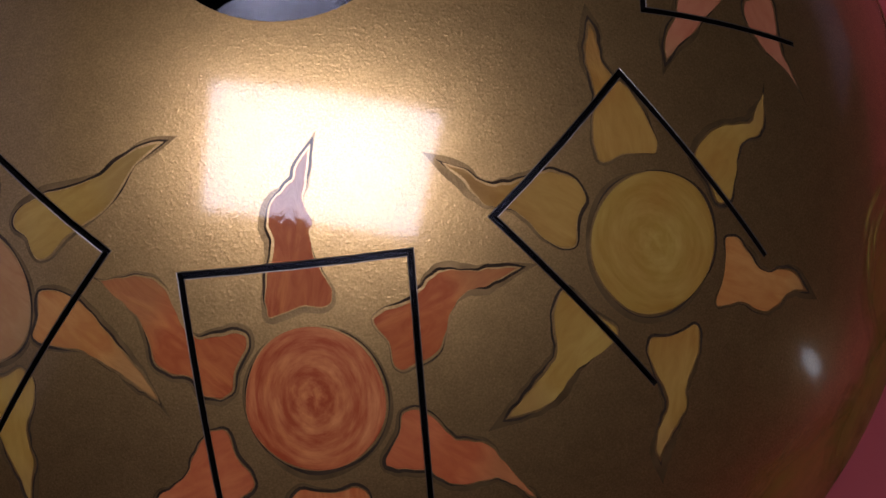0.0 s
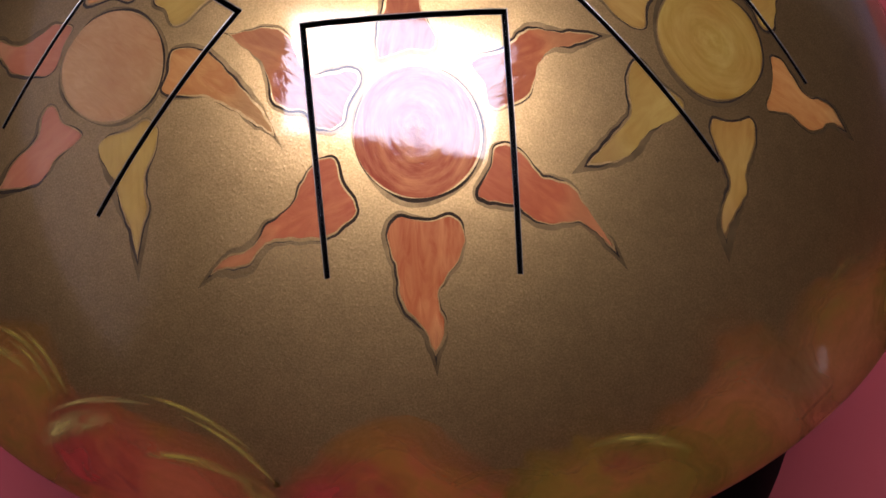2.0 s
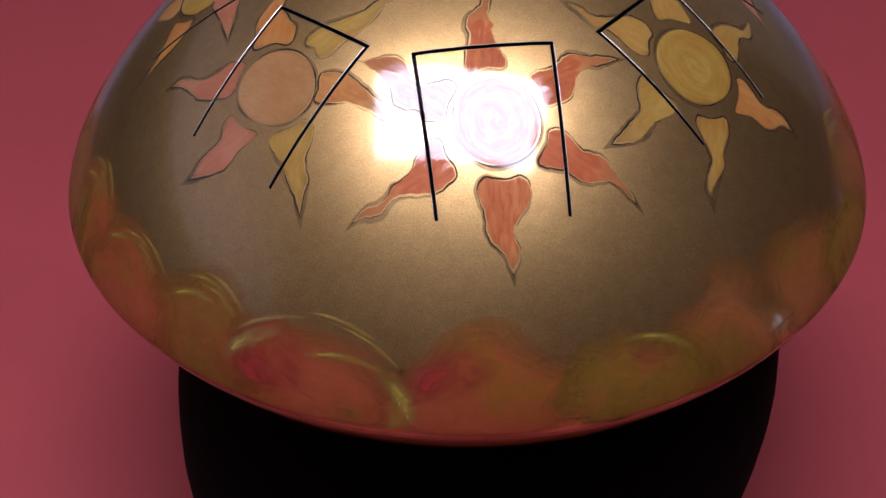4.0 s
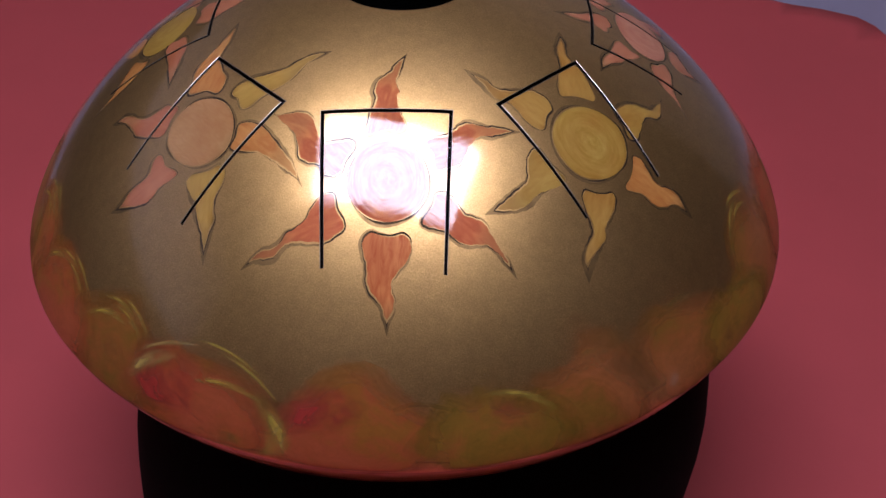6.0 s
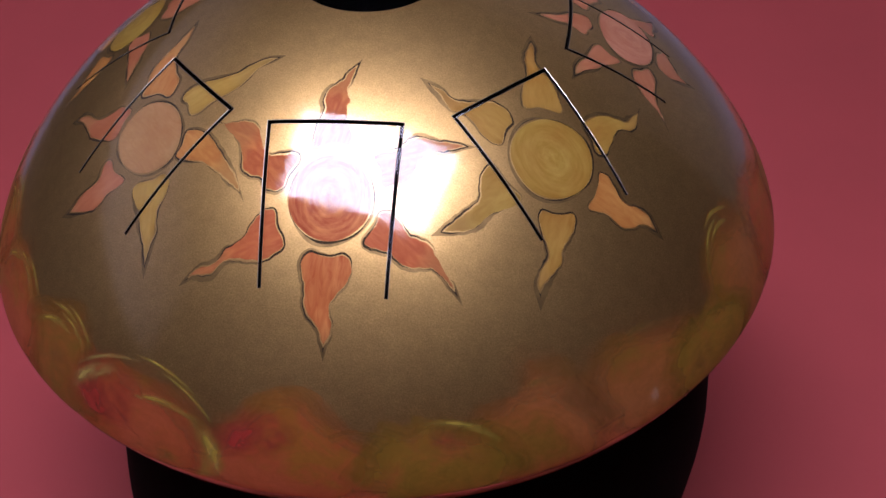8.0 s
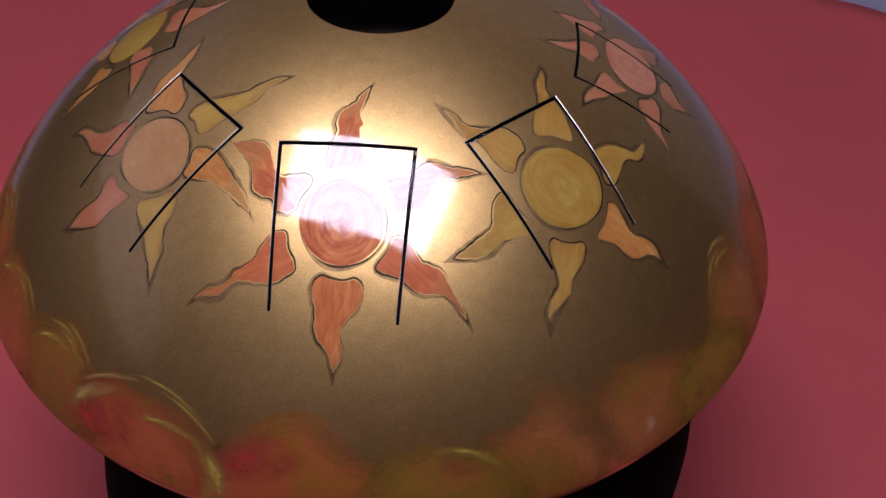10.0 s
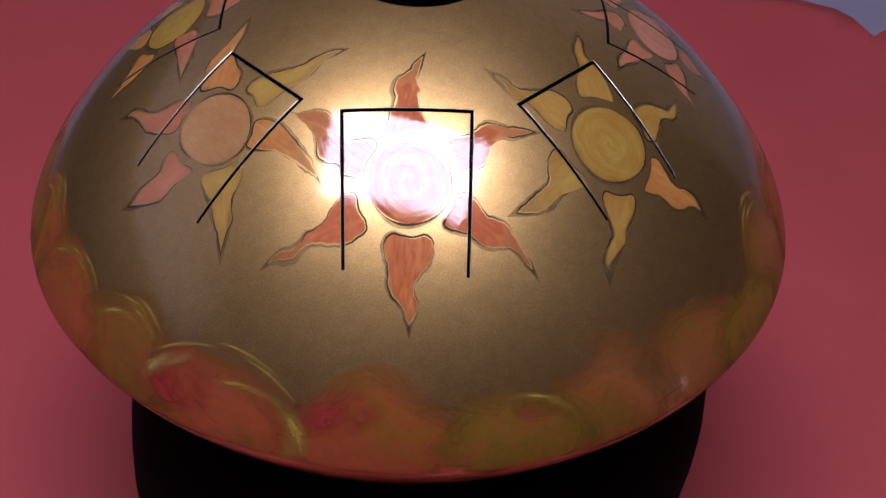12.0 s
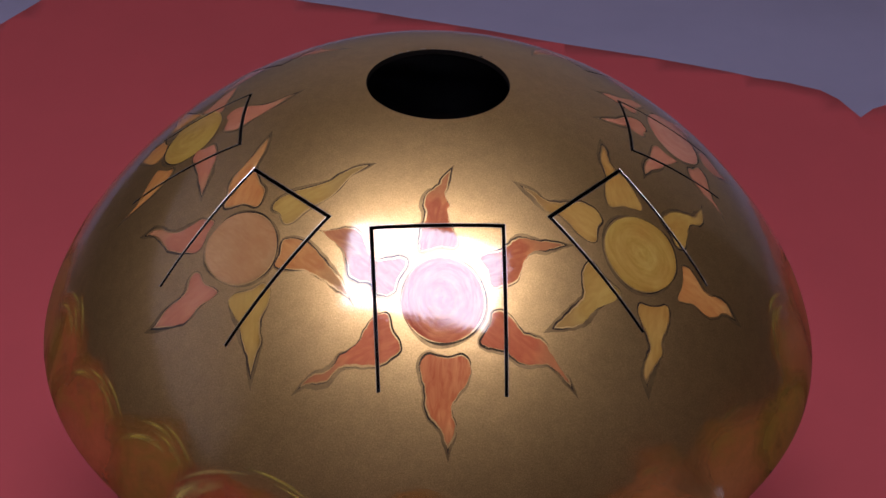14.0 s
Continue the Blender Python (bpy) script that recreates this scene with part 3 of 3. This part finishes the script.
def grown(loop, width, tail=0.0):
    """The loop moved outwards by width(i / n) at each of its points; its first point by tail more, along its own way."""
    n = len(loop)
    area = sum(a.x * b.y - b.x * a.y for a, b in zip(loop, loop[1:] + loop[:1]))
    turn = 1 if area > 0 else -1
    out = []
    for i, p in enumerate(loop):
        t = (loop[(i + 1) % n] - loop[i - 1]).normalized()
        out.append(p + Vector((t.y, -t.x)) * turn * width(i / n))
    if tail:
        way = (loop[0] - (loop[3] + loop[-3]) / 2).normalized()
        out[0] = loop[0] + way * tail
        out[1], out[-1] = (out[1] + out[0] * 0.25) / 1.25, (out[-1] + out[0] * 0.25) / 1.25
    return out


def brush(r2, least, most, swing):
    """A width that swells and thins along a hand-drawn line."""
    a, b, c = (r2.uniform(0, 6.28) for _ in range(3))

    def width(s):
        v = 0.5 + 0.28 * math.sin(2 * math.pi * 1 * s + a) + 0.17 * math.sin(2 * math.pi * 3 * s + b) + 0.12 * math.sin(2 * math.pi * swing * s + c)
        return max(0.0, least + (most - least) * v)
    return width


def drum_regions():
    """All painted outlines and cuts as (tongue, kind, index, polygon, box), those that lie on top first."""
    regs = []
    for k in range(8):
        x, y, rx, ry, col, rays = SUNS[k]
        fills, gaps, lines, washes = [], [], [], []

        shapes = [("disc", 0, disc_outline(x, y, rx, ry, k), 0.0)]
        shapes += [("ray", i, ray_outline(keys, k * 10 + i), 1.0) for i, (_, keys) in enumerate(rays)]
        for kind, i, loop, tailed in shapes:
            j = i + (kind == "ray")
            gap = brush(rng, -0.001, 0.0075, 5)
            ink = brush(rng, -0.0034, 0.0092, 7)
            wash = brush(rng, -0.004, 0.020, 4)
            fills.append((kind, i, loop))
            gaps.append(("gap", j, grown(loop, gap, tailed * 0.010)))
            lines.append(("line", j, grown(loop, lambda s: gap(s) + ink(s), tailed * rng.uniform(0.018, 0.028))))
            washes.append(("wash", j, grown(loop, lambda s: max(gap(s) + ink(s), gap(s) + wash(s)), tailed * rng.uniform(0.042, 0.06))))
        regs.append((k, [("cut", 0, cut_outline(TONGUES[k])), ("bevel", 0, cut_outline(TONGUES[k], 0.0082))] + fills + gaps + lines + washes))
    return regs


def build_drum():
    drum = new("tongue_drum")
    regs = drum_regions()
    pts, segs, polys = [], [], []
    for k, shapes in regs:
        for kind, i, loop in shapes:
            loop = [place(k, p.x, p.y) for p in loop]
            polys.append((k, kind, i, loop, min(p.x for p in loop), max(p.x for p in loop), min(p.y for p in loop), max(p.y for p in loop)))
            s = len(pts)
            pts += loop
            segs += [(s + j, s + (j + 1) % len(loop)) for j in range(len(loop))]
    NA = 256
    for r in (HOLE, SEAM):
        s = len(pts)
        n = NA if r == SEAM else 96
        pts += [Vector((r * math.cos(2 * math.pi * j / n), r * math.sin(2 * math.pi * j / n))) for j in range(n)]
        segs += [(s + j, s + (j + 1) % n) for j in range(n)]
    rings = 40
    for i in range(1, rings):
        r = HOLE + (SEAM - HOLE) * i / rings
        n = int(2 * math.pi * r / 0.0042)
        pts += [Vector((r * math.cos(2 * math.pi * (j + 0.5 * (i % 2)) / n), r * math.sin(2 * math.pi * (j + 0.5 * (i % 2)) / n))) for j in range(n)]
    v, _, faces, *_ = mathutils_cdt(pts, segs)
    order = {"cut": 0, "bevel": 0.5, "disc": 1, "ray": 2, "gap": 3, "line": 4, "wash": 5}
    polys.sort(key=lambda q: order[q[1]])
    kinds = {}
    for f in faces:
        c = (v[f[0]] + v[f[1]] + v[f[2]]) / 3
        r = c.length
        if r < HOLE * 0.9995 or r > SEAM:
            continue
        tag = ("shell",)
        if 0.5 * U < r < 1.75 * U:
            for k, kind, i, loop, x0, x1, y0, y1 in polys:
                if x0 < c.x < x1 and y0 < c.y < y1 and in_poly(c, loop):
                    tag = (kind, k, i) if kind != "gap" else ("shell",)
                    break
        kinds.setdefault(tag, []).append(f)
    sunk = {i for key, fs in kinds.items() if key[0] == "cut" for f in fs for i in f}
    kinds = {key: fs for key, fs in kinds.items() if key[0] != "cut"}
    outer = [on_top(p.x, p.y) for p in v]
    norms = [body_normal(*p) for p in outer]
    outer = [p - n * 0.00012 if i in sunk else p for i, (p, n) in enumerate(zip(outer, norms))]

    def skin(name, fs, mat, parent, label="", uv=None):
        used = sorted({i for f in fs for i in f})
        back = {i: j for j, i in enumerate(used)}
        nn = [norms[i] for f in fs for i in f]
        return part(name, [outer[i] for i in used], [[back[i] for i in f] for f in fs], mat, parent, label, nn,
                    [uv(v[i]) for i in used] if uv else None)

    # body: outer skin, rim and underside, inner skin, and the walls of the cuts
    vs, fs, nn = [], [], []

    def face(corners, normals):
        fs.append(list(range(len(vs), len(vs) + len(corners))))
        vs.extend(corners)
        nn.extend(normals)
    for f in kinds[("shell",)]:
        face([outer[i] for i in f], [norms[i] for i in f])
    phi0 = math.degrees(math.acos((SEAM / R) ** (PE / 2)))
    phis = [phi0 * (1 - i / 14) for i in range(15)] + [-90 * (i / 30) for i in range(1, 31)]
    grid = []
    for i, ph in enumerate(phis):
        r, z = profile(ph)
        if i == 0:
            r, z = SEAM, top_z(SEAM)
        grid.append([Vector((r * math.cos(2 * math.pi * j / NA), r * math.sin(2 * math.pi * j / NA), z)) for j in range(NA)])
    for a, b in zip(grid, grid[1:]):
        for j in range(NA):
            q = [a[j], b[j], b[(j + 1) % NA], a[(j + 1) % NA]]
            if (q[1] - q[2]).length < 1e-7:
                q = [q[0], q[1], q[3]]
            face(q, [body_normal(*p) if math.hypot(p.x, p.y) > 1e-6 else Vector((0, 0, -1)) for p in q])
    body = part("shell", vs, fs, GOLD, drum, "gold metallic lacquered steel shell", nn)
    vs, fs, nn = [], [], []
    inner = [p - n * THICK for p, n in zip(outer, norms)]
    edges = {}
    for fset in kinds.values():
        for f in fset:
            face([inner[i] for i in f[::-1]], [-norms[i] for i in f[::-1]])
            for a, b in zip(f, (*f[1:], f[0])):
                edges[(a, b)] = True
    for a, b in zip(grid, grid[1:]):
        for j in range(NA):
            q = [a[(j + 1) % NA], b[(j + 1) % NA], b[j], a[j]]
            m = [body_normal(*p) if math.hypot(p.x, p.y) > 1e-6 else Vector((0, 0, -1)) for p in q]
            q = [p - n * THICK for p, n in zip(q, m)]
            if (q[1] - q[2]).length < 1e-7:
                q, m = [q[0], q[1], q[3]], [m[0], m[1], m[3]]
            face(q, [-n for n in m])
    part("inner_skin", vs, fs, STEEL, drum, "bare grey steel inside", nn)
    vs, fs, nn = [], [], []
    for a, b in edges:
        if (b, a) not in edges and v[a].length < SEAM * 0.999:
            q = [outer[b], outer[a], inner[a], inner[b]]
            n = (q[1] - q[0]).cross(q[2] - q[0]).normalized()
            face(q, [n] * 4)
    part("cut_edge", vs, fs, SLIT, drum, "dark sawn edges of the tongue cuts", nn)

    for k in range(8):
        vs, fs, nn = [], [], []
        for f in kinds[("bevel", k, 0)]:
            q = [outer[i] for i in f]
            n = (q[1] - q[0]).cross(q[2] - q[0]).normalized()
            face(q, [n] * 3)
        part("cut_bevel", vs, fs, RAW, drum, "bright bare steel edge of a tongue's cut", nn)

    # painted suns
    for k in range(8):
        x, y, rx, ry, col, rays = SUNS[k]
        th = radians(45 * k)

        def local(p):
            return ((p.x * math.cos(th) + p.y * math.sin(th)) / U, (p.x * math.sin(th) - p.y * math.cos(th)) / U)
        sun = skin("painted_sun", kinds[("disc", k, 0)], PAINT[col], drum, COLOUR_WORD[col] + " painted sun disc",
                   lambda p: ((local(p)[0] - x) * 6, (local(p)[1] - y) * 6))
        for i, (rc, keys) in enumerate(rays):
            b, t = Vector(keys[0][:2]), Vector(keys[-1][:2])
            d = (t - b).normalized()
            if ("ray", k, i) in kinds:
                skin("sun_ray", kinds[("ray", k, i)], PAINT[rc], sun, COLOUR_WORD[rc] + " flame-shaped ray",
                     lambda p: ((Vector(local(p)) - b).dot(d) * 4, (Vector(local(p)) - b).dot(Vector((-d.y, d.x))) * 4))
        for i in range(len(rays) + 1):
            if ("line", k, i) in kinds:
                skin("outline", kinds[("line", k, i)], LINE, sun, "uneven dark brown brushed outline")
            if ("wash", k, i) in kinds:
                skin("shading", kinds[("wash", k, i)], WASH, sun, "thin brown glaze beside the outline")
    return tagged(drum, "gold steel tongue drum painted with suns, on a black pouf", "drum")


drum = build_drum()


def paint_chips():
    """Small bare flecks where the lacquer has broken off round the hole."""
    r2 = random.Random(5)
    for i in range(14):
        az = math.pi / 2 + r2.uniform(-0.75, 0.75)
        rad = HOLE + r2.uniform(0.0002, 0.0011)
        n = 7
        vs, nn = [], []
        for j in range(n):
            t = 2 * math.pi * j / n
            k = r2.uniform(0.5, 1.0)
            x = rad * math.cos(az) - math.sin(az) * math.cos(t) * k * 0.0011 + math.cos(az) * math.sin(t) * k * 0.0005
            y = rad * math.sin(az) + math.cos(az) * math.cos(t) * k * 0.0011 + math.sin(az) * math.sin(t) * k * 0.0005
            vs.append(on_top(x, y, 0.00012))
            nn.append(body_normal(*on_top(x, y)))
        part("paint_chip", vs, [list(range(n))], CHIP, drum, "", nn)


paint_chips()


# ---- painted clouds round the rim ----
def rim_point(az, phi, up):
    r, z = profile(phi)
    a = radians(az)
    p = Vector((r * math.sin(a), -r * math.cos(a), z))
    n = body_normal(*p)
    return p + n * up, n


def patch(name, rows, mat, parent, label="", closed=True):
    """A skin on the body from rows of (azimuth, angle, lift, u, v); closed: each row runs all the way round."""
    vs, nn, uv, fs = [], [], [], []
    m = len(rows[0])
    for row in rows:
        for az, phi, up, u, w in row:
            p, n = rim_point(az, phi, up)
            vs.append(p)
            nn.append(n)
            uv.append((u, w))
    for i in range(len(rows) - 1):
        for j in range(m if closed else m - 1):
            k = (j + 1) % m
            q = [i * m + j, (i + 1) * m + j, (i + 1) * m + k, i * m + k]
            fs.append(q if (vs[q[1]] - vs[q[0]]).cross(vs[q[2]] - vs[q[0]]).dot(nn[q[0]]) >= 0 else q[::-1])
    return part(name, vs, fs, mat, parent, label, [nn[i] for f in fs for i in f], uv)


def puff(az, phi, wide, tall, mat, up, word):
    rows = []
    for i in range(17):
        row = []
        for j in range(96):
            t = 2 * math.pi * j / 96
            s = i / 16 * (1 + 0.06 * math.sin(3 * t + az) + 0.04 * math.sin(5 * t + 2 * az))
            row.append((az + wide * s * math.cos(t), max(-55, phi + tall * s * math.sin(t)), up, i / 16 * math.cos(t), i / 16 * math.sin(t)))
        rows.append(row)
    return patch("painted_cloud", rows, mat, drum, word)


layers = 0


def stroke(cloud, az, phi, wide, tall, frac, t0, t1, width, mat, up, label="", drift=0.0):
    """One curved pull of a nearly dry brush along a cloud's edge."""
    global layers
    rows = []
    layers += 1
    up = up * 0.4 + 0.000003 * (layers % 40)
    for i in range(41):
        s = i / 40
        t = radians(t0 + (t1 - t0) * s)
        w = width * (0.15 + math.sin(math.pi * min(1, 0.08 + s * 0.92)) ** 0.6)
        row = []
        for j in range(7):
            f = frac + drift * s + (j / 6 - 0.5) * w
            row.append((az + wide * f * math.cos(t), phi + tall * f * math.sin(t), up, s * 3, j / 6))
        rows.append(row)
    return patch("brush_stroke", rows, mat, cloud, label, False)


def stroke_paint(name, colour, cover, most=0.9):
    """A smudged stroke, thin towards its sides and broken along its length."""
    m, n, l, p = material(name)
    streak = noise_node(n, l, 2.0, 3, "UV", (0.6, 1.3, 1), 0.55, 0.5)
    rough = noise_node(n, l, 240, 3)
    lo = tuple(c * 0.75 for c in colour)
    l.new(ramp(n, l, rough.outputs[0], [(0.3, lo), (0.7, colour)]).outputs[0], p.inputs["Base Color"])
    tc = n.new("ShaderNodeTexCoord")
    sep = n.new("ShaderNodeSeparateXYZ")
    l.new(tc.outputs["UV"], sep.inputs[0])
    edge = ramp(n, l, sep.outputs[1], [(0.0, (0, 0, 0)), (0.5, (1, 1, 1)), (1.0, (0, 0, 0))])
    edge.color_ramp.interpolation = "EASE"
    a = ramp(n, l, streak.outputs[0], [(0.56 - cover * 0.3, (0, 0, 0)), (0.92 - cover * 0.3, (most, most, most))])
    ends = ramp(n, l, maths(n, l, "MULTIPLY", sep.outputs[0], 1 / 3), [(0.0, (0, 0, 0)), (0.25, (1, 1, 1)), (0.7, (1, 1, 1)), (1.0, (0, 0, 0))])
    body = mix(n, l, a.outputs[0], edge.outputs[0], 1.0, "MULTIPLY")
    l.new(mix(n, l, body, ends.outputs[0], 1.0, "MULTIPLY"), p.inputs["Alpha"])
    p.inputs["Roughness"].default_value = 0.45
    p.inputs["Metallic"].default_value = 0.2
    p.inputs["Coat Weight"].default_value, p.inputs["Coat Roughness"].default_value = 0.3, 0.06
    p.inputs["Coat IOR"].default_value = LACQUER
    return m


C_RED = cloud_paint("cloud_red", (0.33, 0.12, 0.02), (0.41, 0.092, 0.032), (0.47, 0.105, 0.045))
C_ORANGE = cloud_paint("cloud_orange", (0.24, 0.115, 0.018), (0.31, 0.105, 0.026), (0.37, 0.125, 0.04))
C_OLIVE = cloud_paint("cloud_olive", (0.22, 0.125, 0.016), (0.28, 0.14, 0.02), (0.34, 0.12, 0.028))
C_BAND = cloud_paint("cloud_band", (0.19, 0.10, 0.014), (0.25, 0.11, 0.02), (0.33, 0.085, 0.026))
S_CREAM = stroke_paint("cream_stroke", (0.62, 0.45, 0.12), 0.85)
S_YELLOW = stroke_paint("yellow_stroke", (0.52, 0.37, 0.06), 0.95)
S_CRIMSON = stroke_paint("crimson_stroke", (0.45, 0.045, 0.033), 1.0, 0.9)
S_RED = stroke_paint("red_stroke", (0.44, 0.085, 0.04), 0.8, 0.45)
S_BROWN = stroke_paint("orange_brown_stroke", (0.40, 0.14, 0.035), 0.8, 0.5)
S_OLIVE = stroke_paint("olive_stroke", (0.33, 0.20, 0.035), 0.6, 0.6)

# Rim paint; its low part runs on underneath to stand in for the shade there.
rows = []
for i in range(15):
    ph = -80 + 105 * i / 14
    rows.append([(j * 360 / 256, ph + (2.5 * math.sin(j * 0.21) + 1.5 * math.sin(j * 0.53) if i > 10 else 0), 0.00004, 0.2 + max(0.0, ph + 1.8) * 0.037, 0.0) for j in range(256)])
patch("painted_band", rows, C_BAND, drum, "mottled olive and orange paint round the rim, carried under it in place of shade")
RED_WORD, ORANGE_WORD, OLIVE_WORD = "soft red painted cloud with yellow edges", "orange painted cloud with loose brushwork", "olive yellow painted cloud"
# azimuth, angle above the rim, half width, half height, paint
PUFFS = [(-23.5, 9.5, 11.5, 16, C_RED, RED_WORD), (-3, 9.5, 11.5, 16.5, C_RED, RED_WORD), (15, 9, 9.5, 15, C_OLIVE, OLIVE_WORD), (28.5, 11, 10, 18, C_ORANGE, ORANGE_WORD),
         (-40, 10, 9, 17, C_ORANGE, ORANGE_WORD), (-54, 9, 10, 17, C_RED, RED_WORD), (-70, 10, 10, 19, C_RED, RED_WORD), (45, 11, 10, 18, C_ORANGE, ORANGE_WORD),
         (57, 8, 9, 15, C_OLIVE, OLIVE_WORD), (68, 13, 9, 19, C_ORANGE, ORANGE_WORD)]
PUFFS += [(a, 10 + 2 * math.sin(a), 11, 17, *((C_RED, RED_WORD), (C_ORANGE, ORANGE_WORD), (C_OLIVE, OLIVE_WORD))[i % 3]) for i, a in enumerate(range(84, 280, 15))]
rnd = random.Random(21)
for i, (a, ph, w, h, mt, word) in enumerate(PUFFS):
    lift = 0.0001 + 0.00005 * (i % 3)
    w, h = w * 1.24, h * 1.03
    cloud = puff(a, ph, w, h, mt, lift, word)
    warm = (S_RED, S_BROWN, S_RED) if -30 < a < 20 or a < -60 else (S_BROWN, S_OLIVE, S_BROWN)
    for j in range(1 if i > 1 else 0):
        t0 = rnd.uniform(15, 110)
        stroke(cloud, a, ph, w, h, rnd.uniform(0.68, 0.86), t0, t0 + rnd.uniform(40, 80), rnd.uniform(0.07, 0.14), S_OLIVE if a > 20 or j else S_YELLOW, 0.0006 + 0.00006 * j)
    for j in range(1 if i > 1 and i % 2 == 0 else 0):
        t0 = rnd.uniform(-20, 120)
        stroke(cloud, a, ph, w, h, rnd.uniform(0.25, 0.62), t0, t0 + rnd.uniform(60, 120), rnd.uniform(0.35, 0.55), warm[j], 0.0005 + 0.00005 * j)
    if i == 0:
        stroke(cloud, a, ph, w, h, 0.36, -110, 20, 0.65, S_OLIVE, 0.0009, "broad olive brush stroke")
        stroke(cloud, a, ph, w, h, 0.46, 90, 215, 1.15, S_CRIMSON, 0.0010, "crimson brush stroke")
        stroke(cloud, a, ph, w, h, 0.80, -40, 52, 0.26, S_YELLOW, 0.0011, "broad yellow brush stroke")
        stroke(cloud, a, ph, w, h, 0.80, 40, 100, 0.10, S_YELLOW, 0.0011, "", -0.28)
        stroke(cloud, a, ph, w, h, 0.80, 112, 172, 0.20, S_CREAM, 0.0011, "broad cream brush stroke")
        stroke(cloud, a, ph, w, h, 0.94, 95, 150, 0.05, S_CREAM, 0.0011)
        for f, t0 in ((1.0, 52), (0.95, 34)):
            stroke(cloud, a, ph, w, h, f, t0, t0 + 50, 0.045, S_YELLOW, 0.0011)
    if i == 1:
        stroke(cloud, a, ph, w, h, 0.58, 75, 170, 0.6, S_CRIMSON, 0.0010, "crimson brush stroke")
        for f, t0 in ((0.60, 170), (0.68, 150)):
            stroke(cloud, a, ph, w, h, f, t0, t0 + 28, 0.04, S_CREAM, 0.0012)
    if i in (4, 5, 6, 9):
        for f, t0 in ((0.80, 40), (0.86, 55), (0.92, 35)):
            stroke(cloud, a, ph, w, h, f, t0 + 3 * i, t0 + 3 * i + 45, 0.05, S_YELLOW, 0.0012)
    if i in (5, 6):
        stroke(cloud, a, ph, w, h, 0.62, 60, 150, 0.5, S_RED, 0.0010)


# ---- black pouf under the drum ----
def pouf():
    """A soft round cushion, wider at mid height, that the drum has sunk into."""
    outside = [(0.0, -3.118), (1.0, -3.118), (1.60, -3.118), (1.67, -3.09), (1.695, -3.0), (1.728, -2.8), (1.742, -2.6), (1.745, -2.4), (1.735, -2.25), (1.70, -2.05),
               (1.64, -1.85), (1.56, -1.66), (1.47, -1.55), (1.36, -1.50), (1.25, -1.505)]
    dish = [(r, -0.8711 - 1.0200 * (1 - (r / 1.9336) ** PE) ** (1 / QE) - 0.004) for r in (1.15, 0.9, 0.6, 0.3, 0.0)]
    N = 96
    vs, fs = [], []
    prof = [(r, z, 1.0 if i < 12 else (r - 1.15) / 0.35) for i, (r, z) in enumerate(outside)] + [(r, z, 0.0) for r, z in dish]
    for r, z, lean in prof:
        for j in range(N):
            t = 2 * math.pi * j / N
            vs.append(Vector((0.983 * r * math.cos(t) + lean * (0.057 + 0.114 * (z + 2.4)), 0.983 * r * math.sin(t) + lean * (0.079 + 0.103 * (z + 2.4)), z - FLOOR / U)) * U)
    for i in range(len(prof) - 1):
        for j in range(N):
            fs.append([i * N + j, i * N + (j + 1) % N, (i + 1) * N + (j + 1) % N, (i + 1) * N + j])
    return tagged(part("pouf", vs, fs, BLACK), "plain black round pouf cushion under the drum", "pouf")


pouf()


# ---- unseen lantern shape on the floor, added for the pale spot on the rim ----
def lantern(x, y):
    ob = new("lantern")
    ob.location = (x, y, -0.003)

    def turned(name, prof, mat):
        n = 24
        vs = [(r * math.cos(2 * math.pi * j / n), r * math.sin(2 * math.pi * j / n), z) for r, z in prof for j in range(n)]
        fs = [[i * n + j, i * n + (j + 1) % n, (i + 1) * n + (j + 1) % n, (i + 1) * n + j] for i in range(len(prof) - 1) for j in range(n)]
        return part(name, vs, fs, mat, ob)
    turned("base", [(0.0, 0.0), (0.03, 0.0), (0.032, 0.006), (0.028, 0.016), (0.0, 0.016)], FRAME)
    turned("glass", [(0.016, 0.016), (0.021, 0.03), (0.021, 0.10), (0.015, 0.125)], RIM_GLOW)
    turned("cap", [(0.018, 0.125), (0.02, 0.13), (0.010, 0.145), (0.0, 0.146)], FRAME)
    return tagged(ob, "small unseen glowing stand-in on the floor, added for the pale spot on the drum's rim", "lantern")


lantern(1.06, -0.36)


# ---- dark cord lying on the card ----
def cord():
    cu = bpy.data.curves.new("cord", "CURVE")
    cu.dimensions, cu.bevel_depth, cu.bevel_resolution = "3D", 0.0016, 3
    sp = cu.splines.new("NURBS")
    way = [(-2.21, -0.58), (-2.20, -0.58), (-2.09, -0.59), (-1.96, -0.575), (-1.83, -0.57), (-1.73, -0.55), (-1.63, -0.53)]
    sp.points.add(len(way) - 1)
    for p, (x, y) in zip(sp.points, way):
        p.co = (x * U, y * U, 0.0044, 1)
    sp.use_endpoint_u = True
    cu.materials.append(CORD)
    drawn = bpy.data.objects.new("cord_curve", cu)
    ob = new("cord", bpy.data.meshes.new_from_object(drawn))
    bpy.data.objects.remove(drawn)
    return tagged(ob, "thin dark cord lying on the pink card beside the pouf", "cord")


cord()
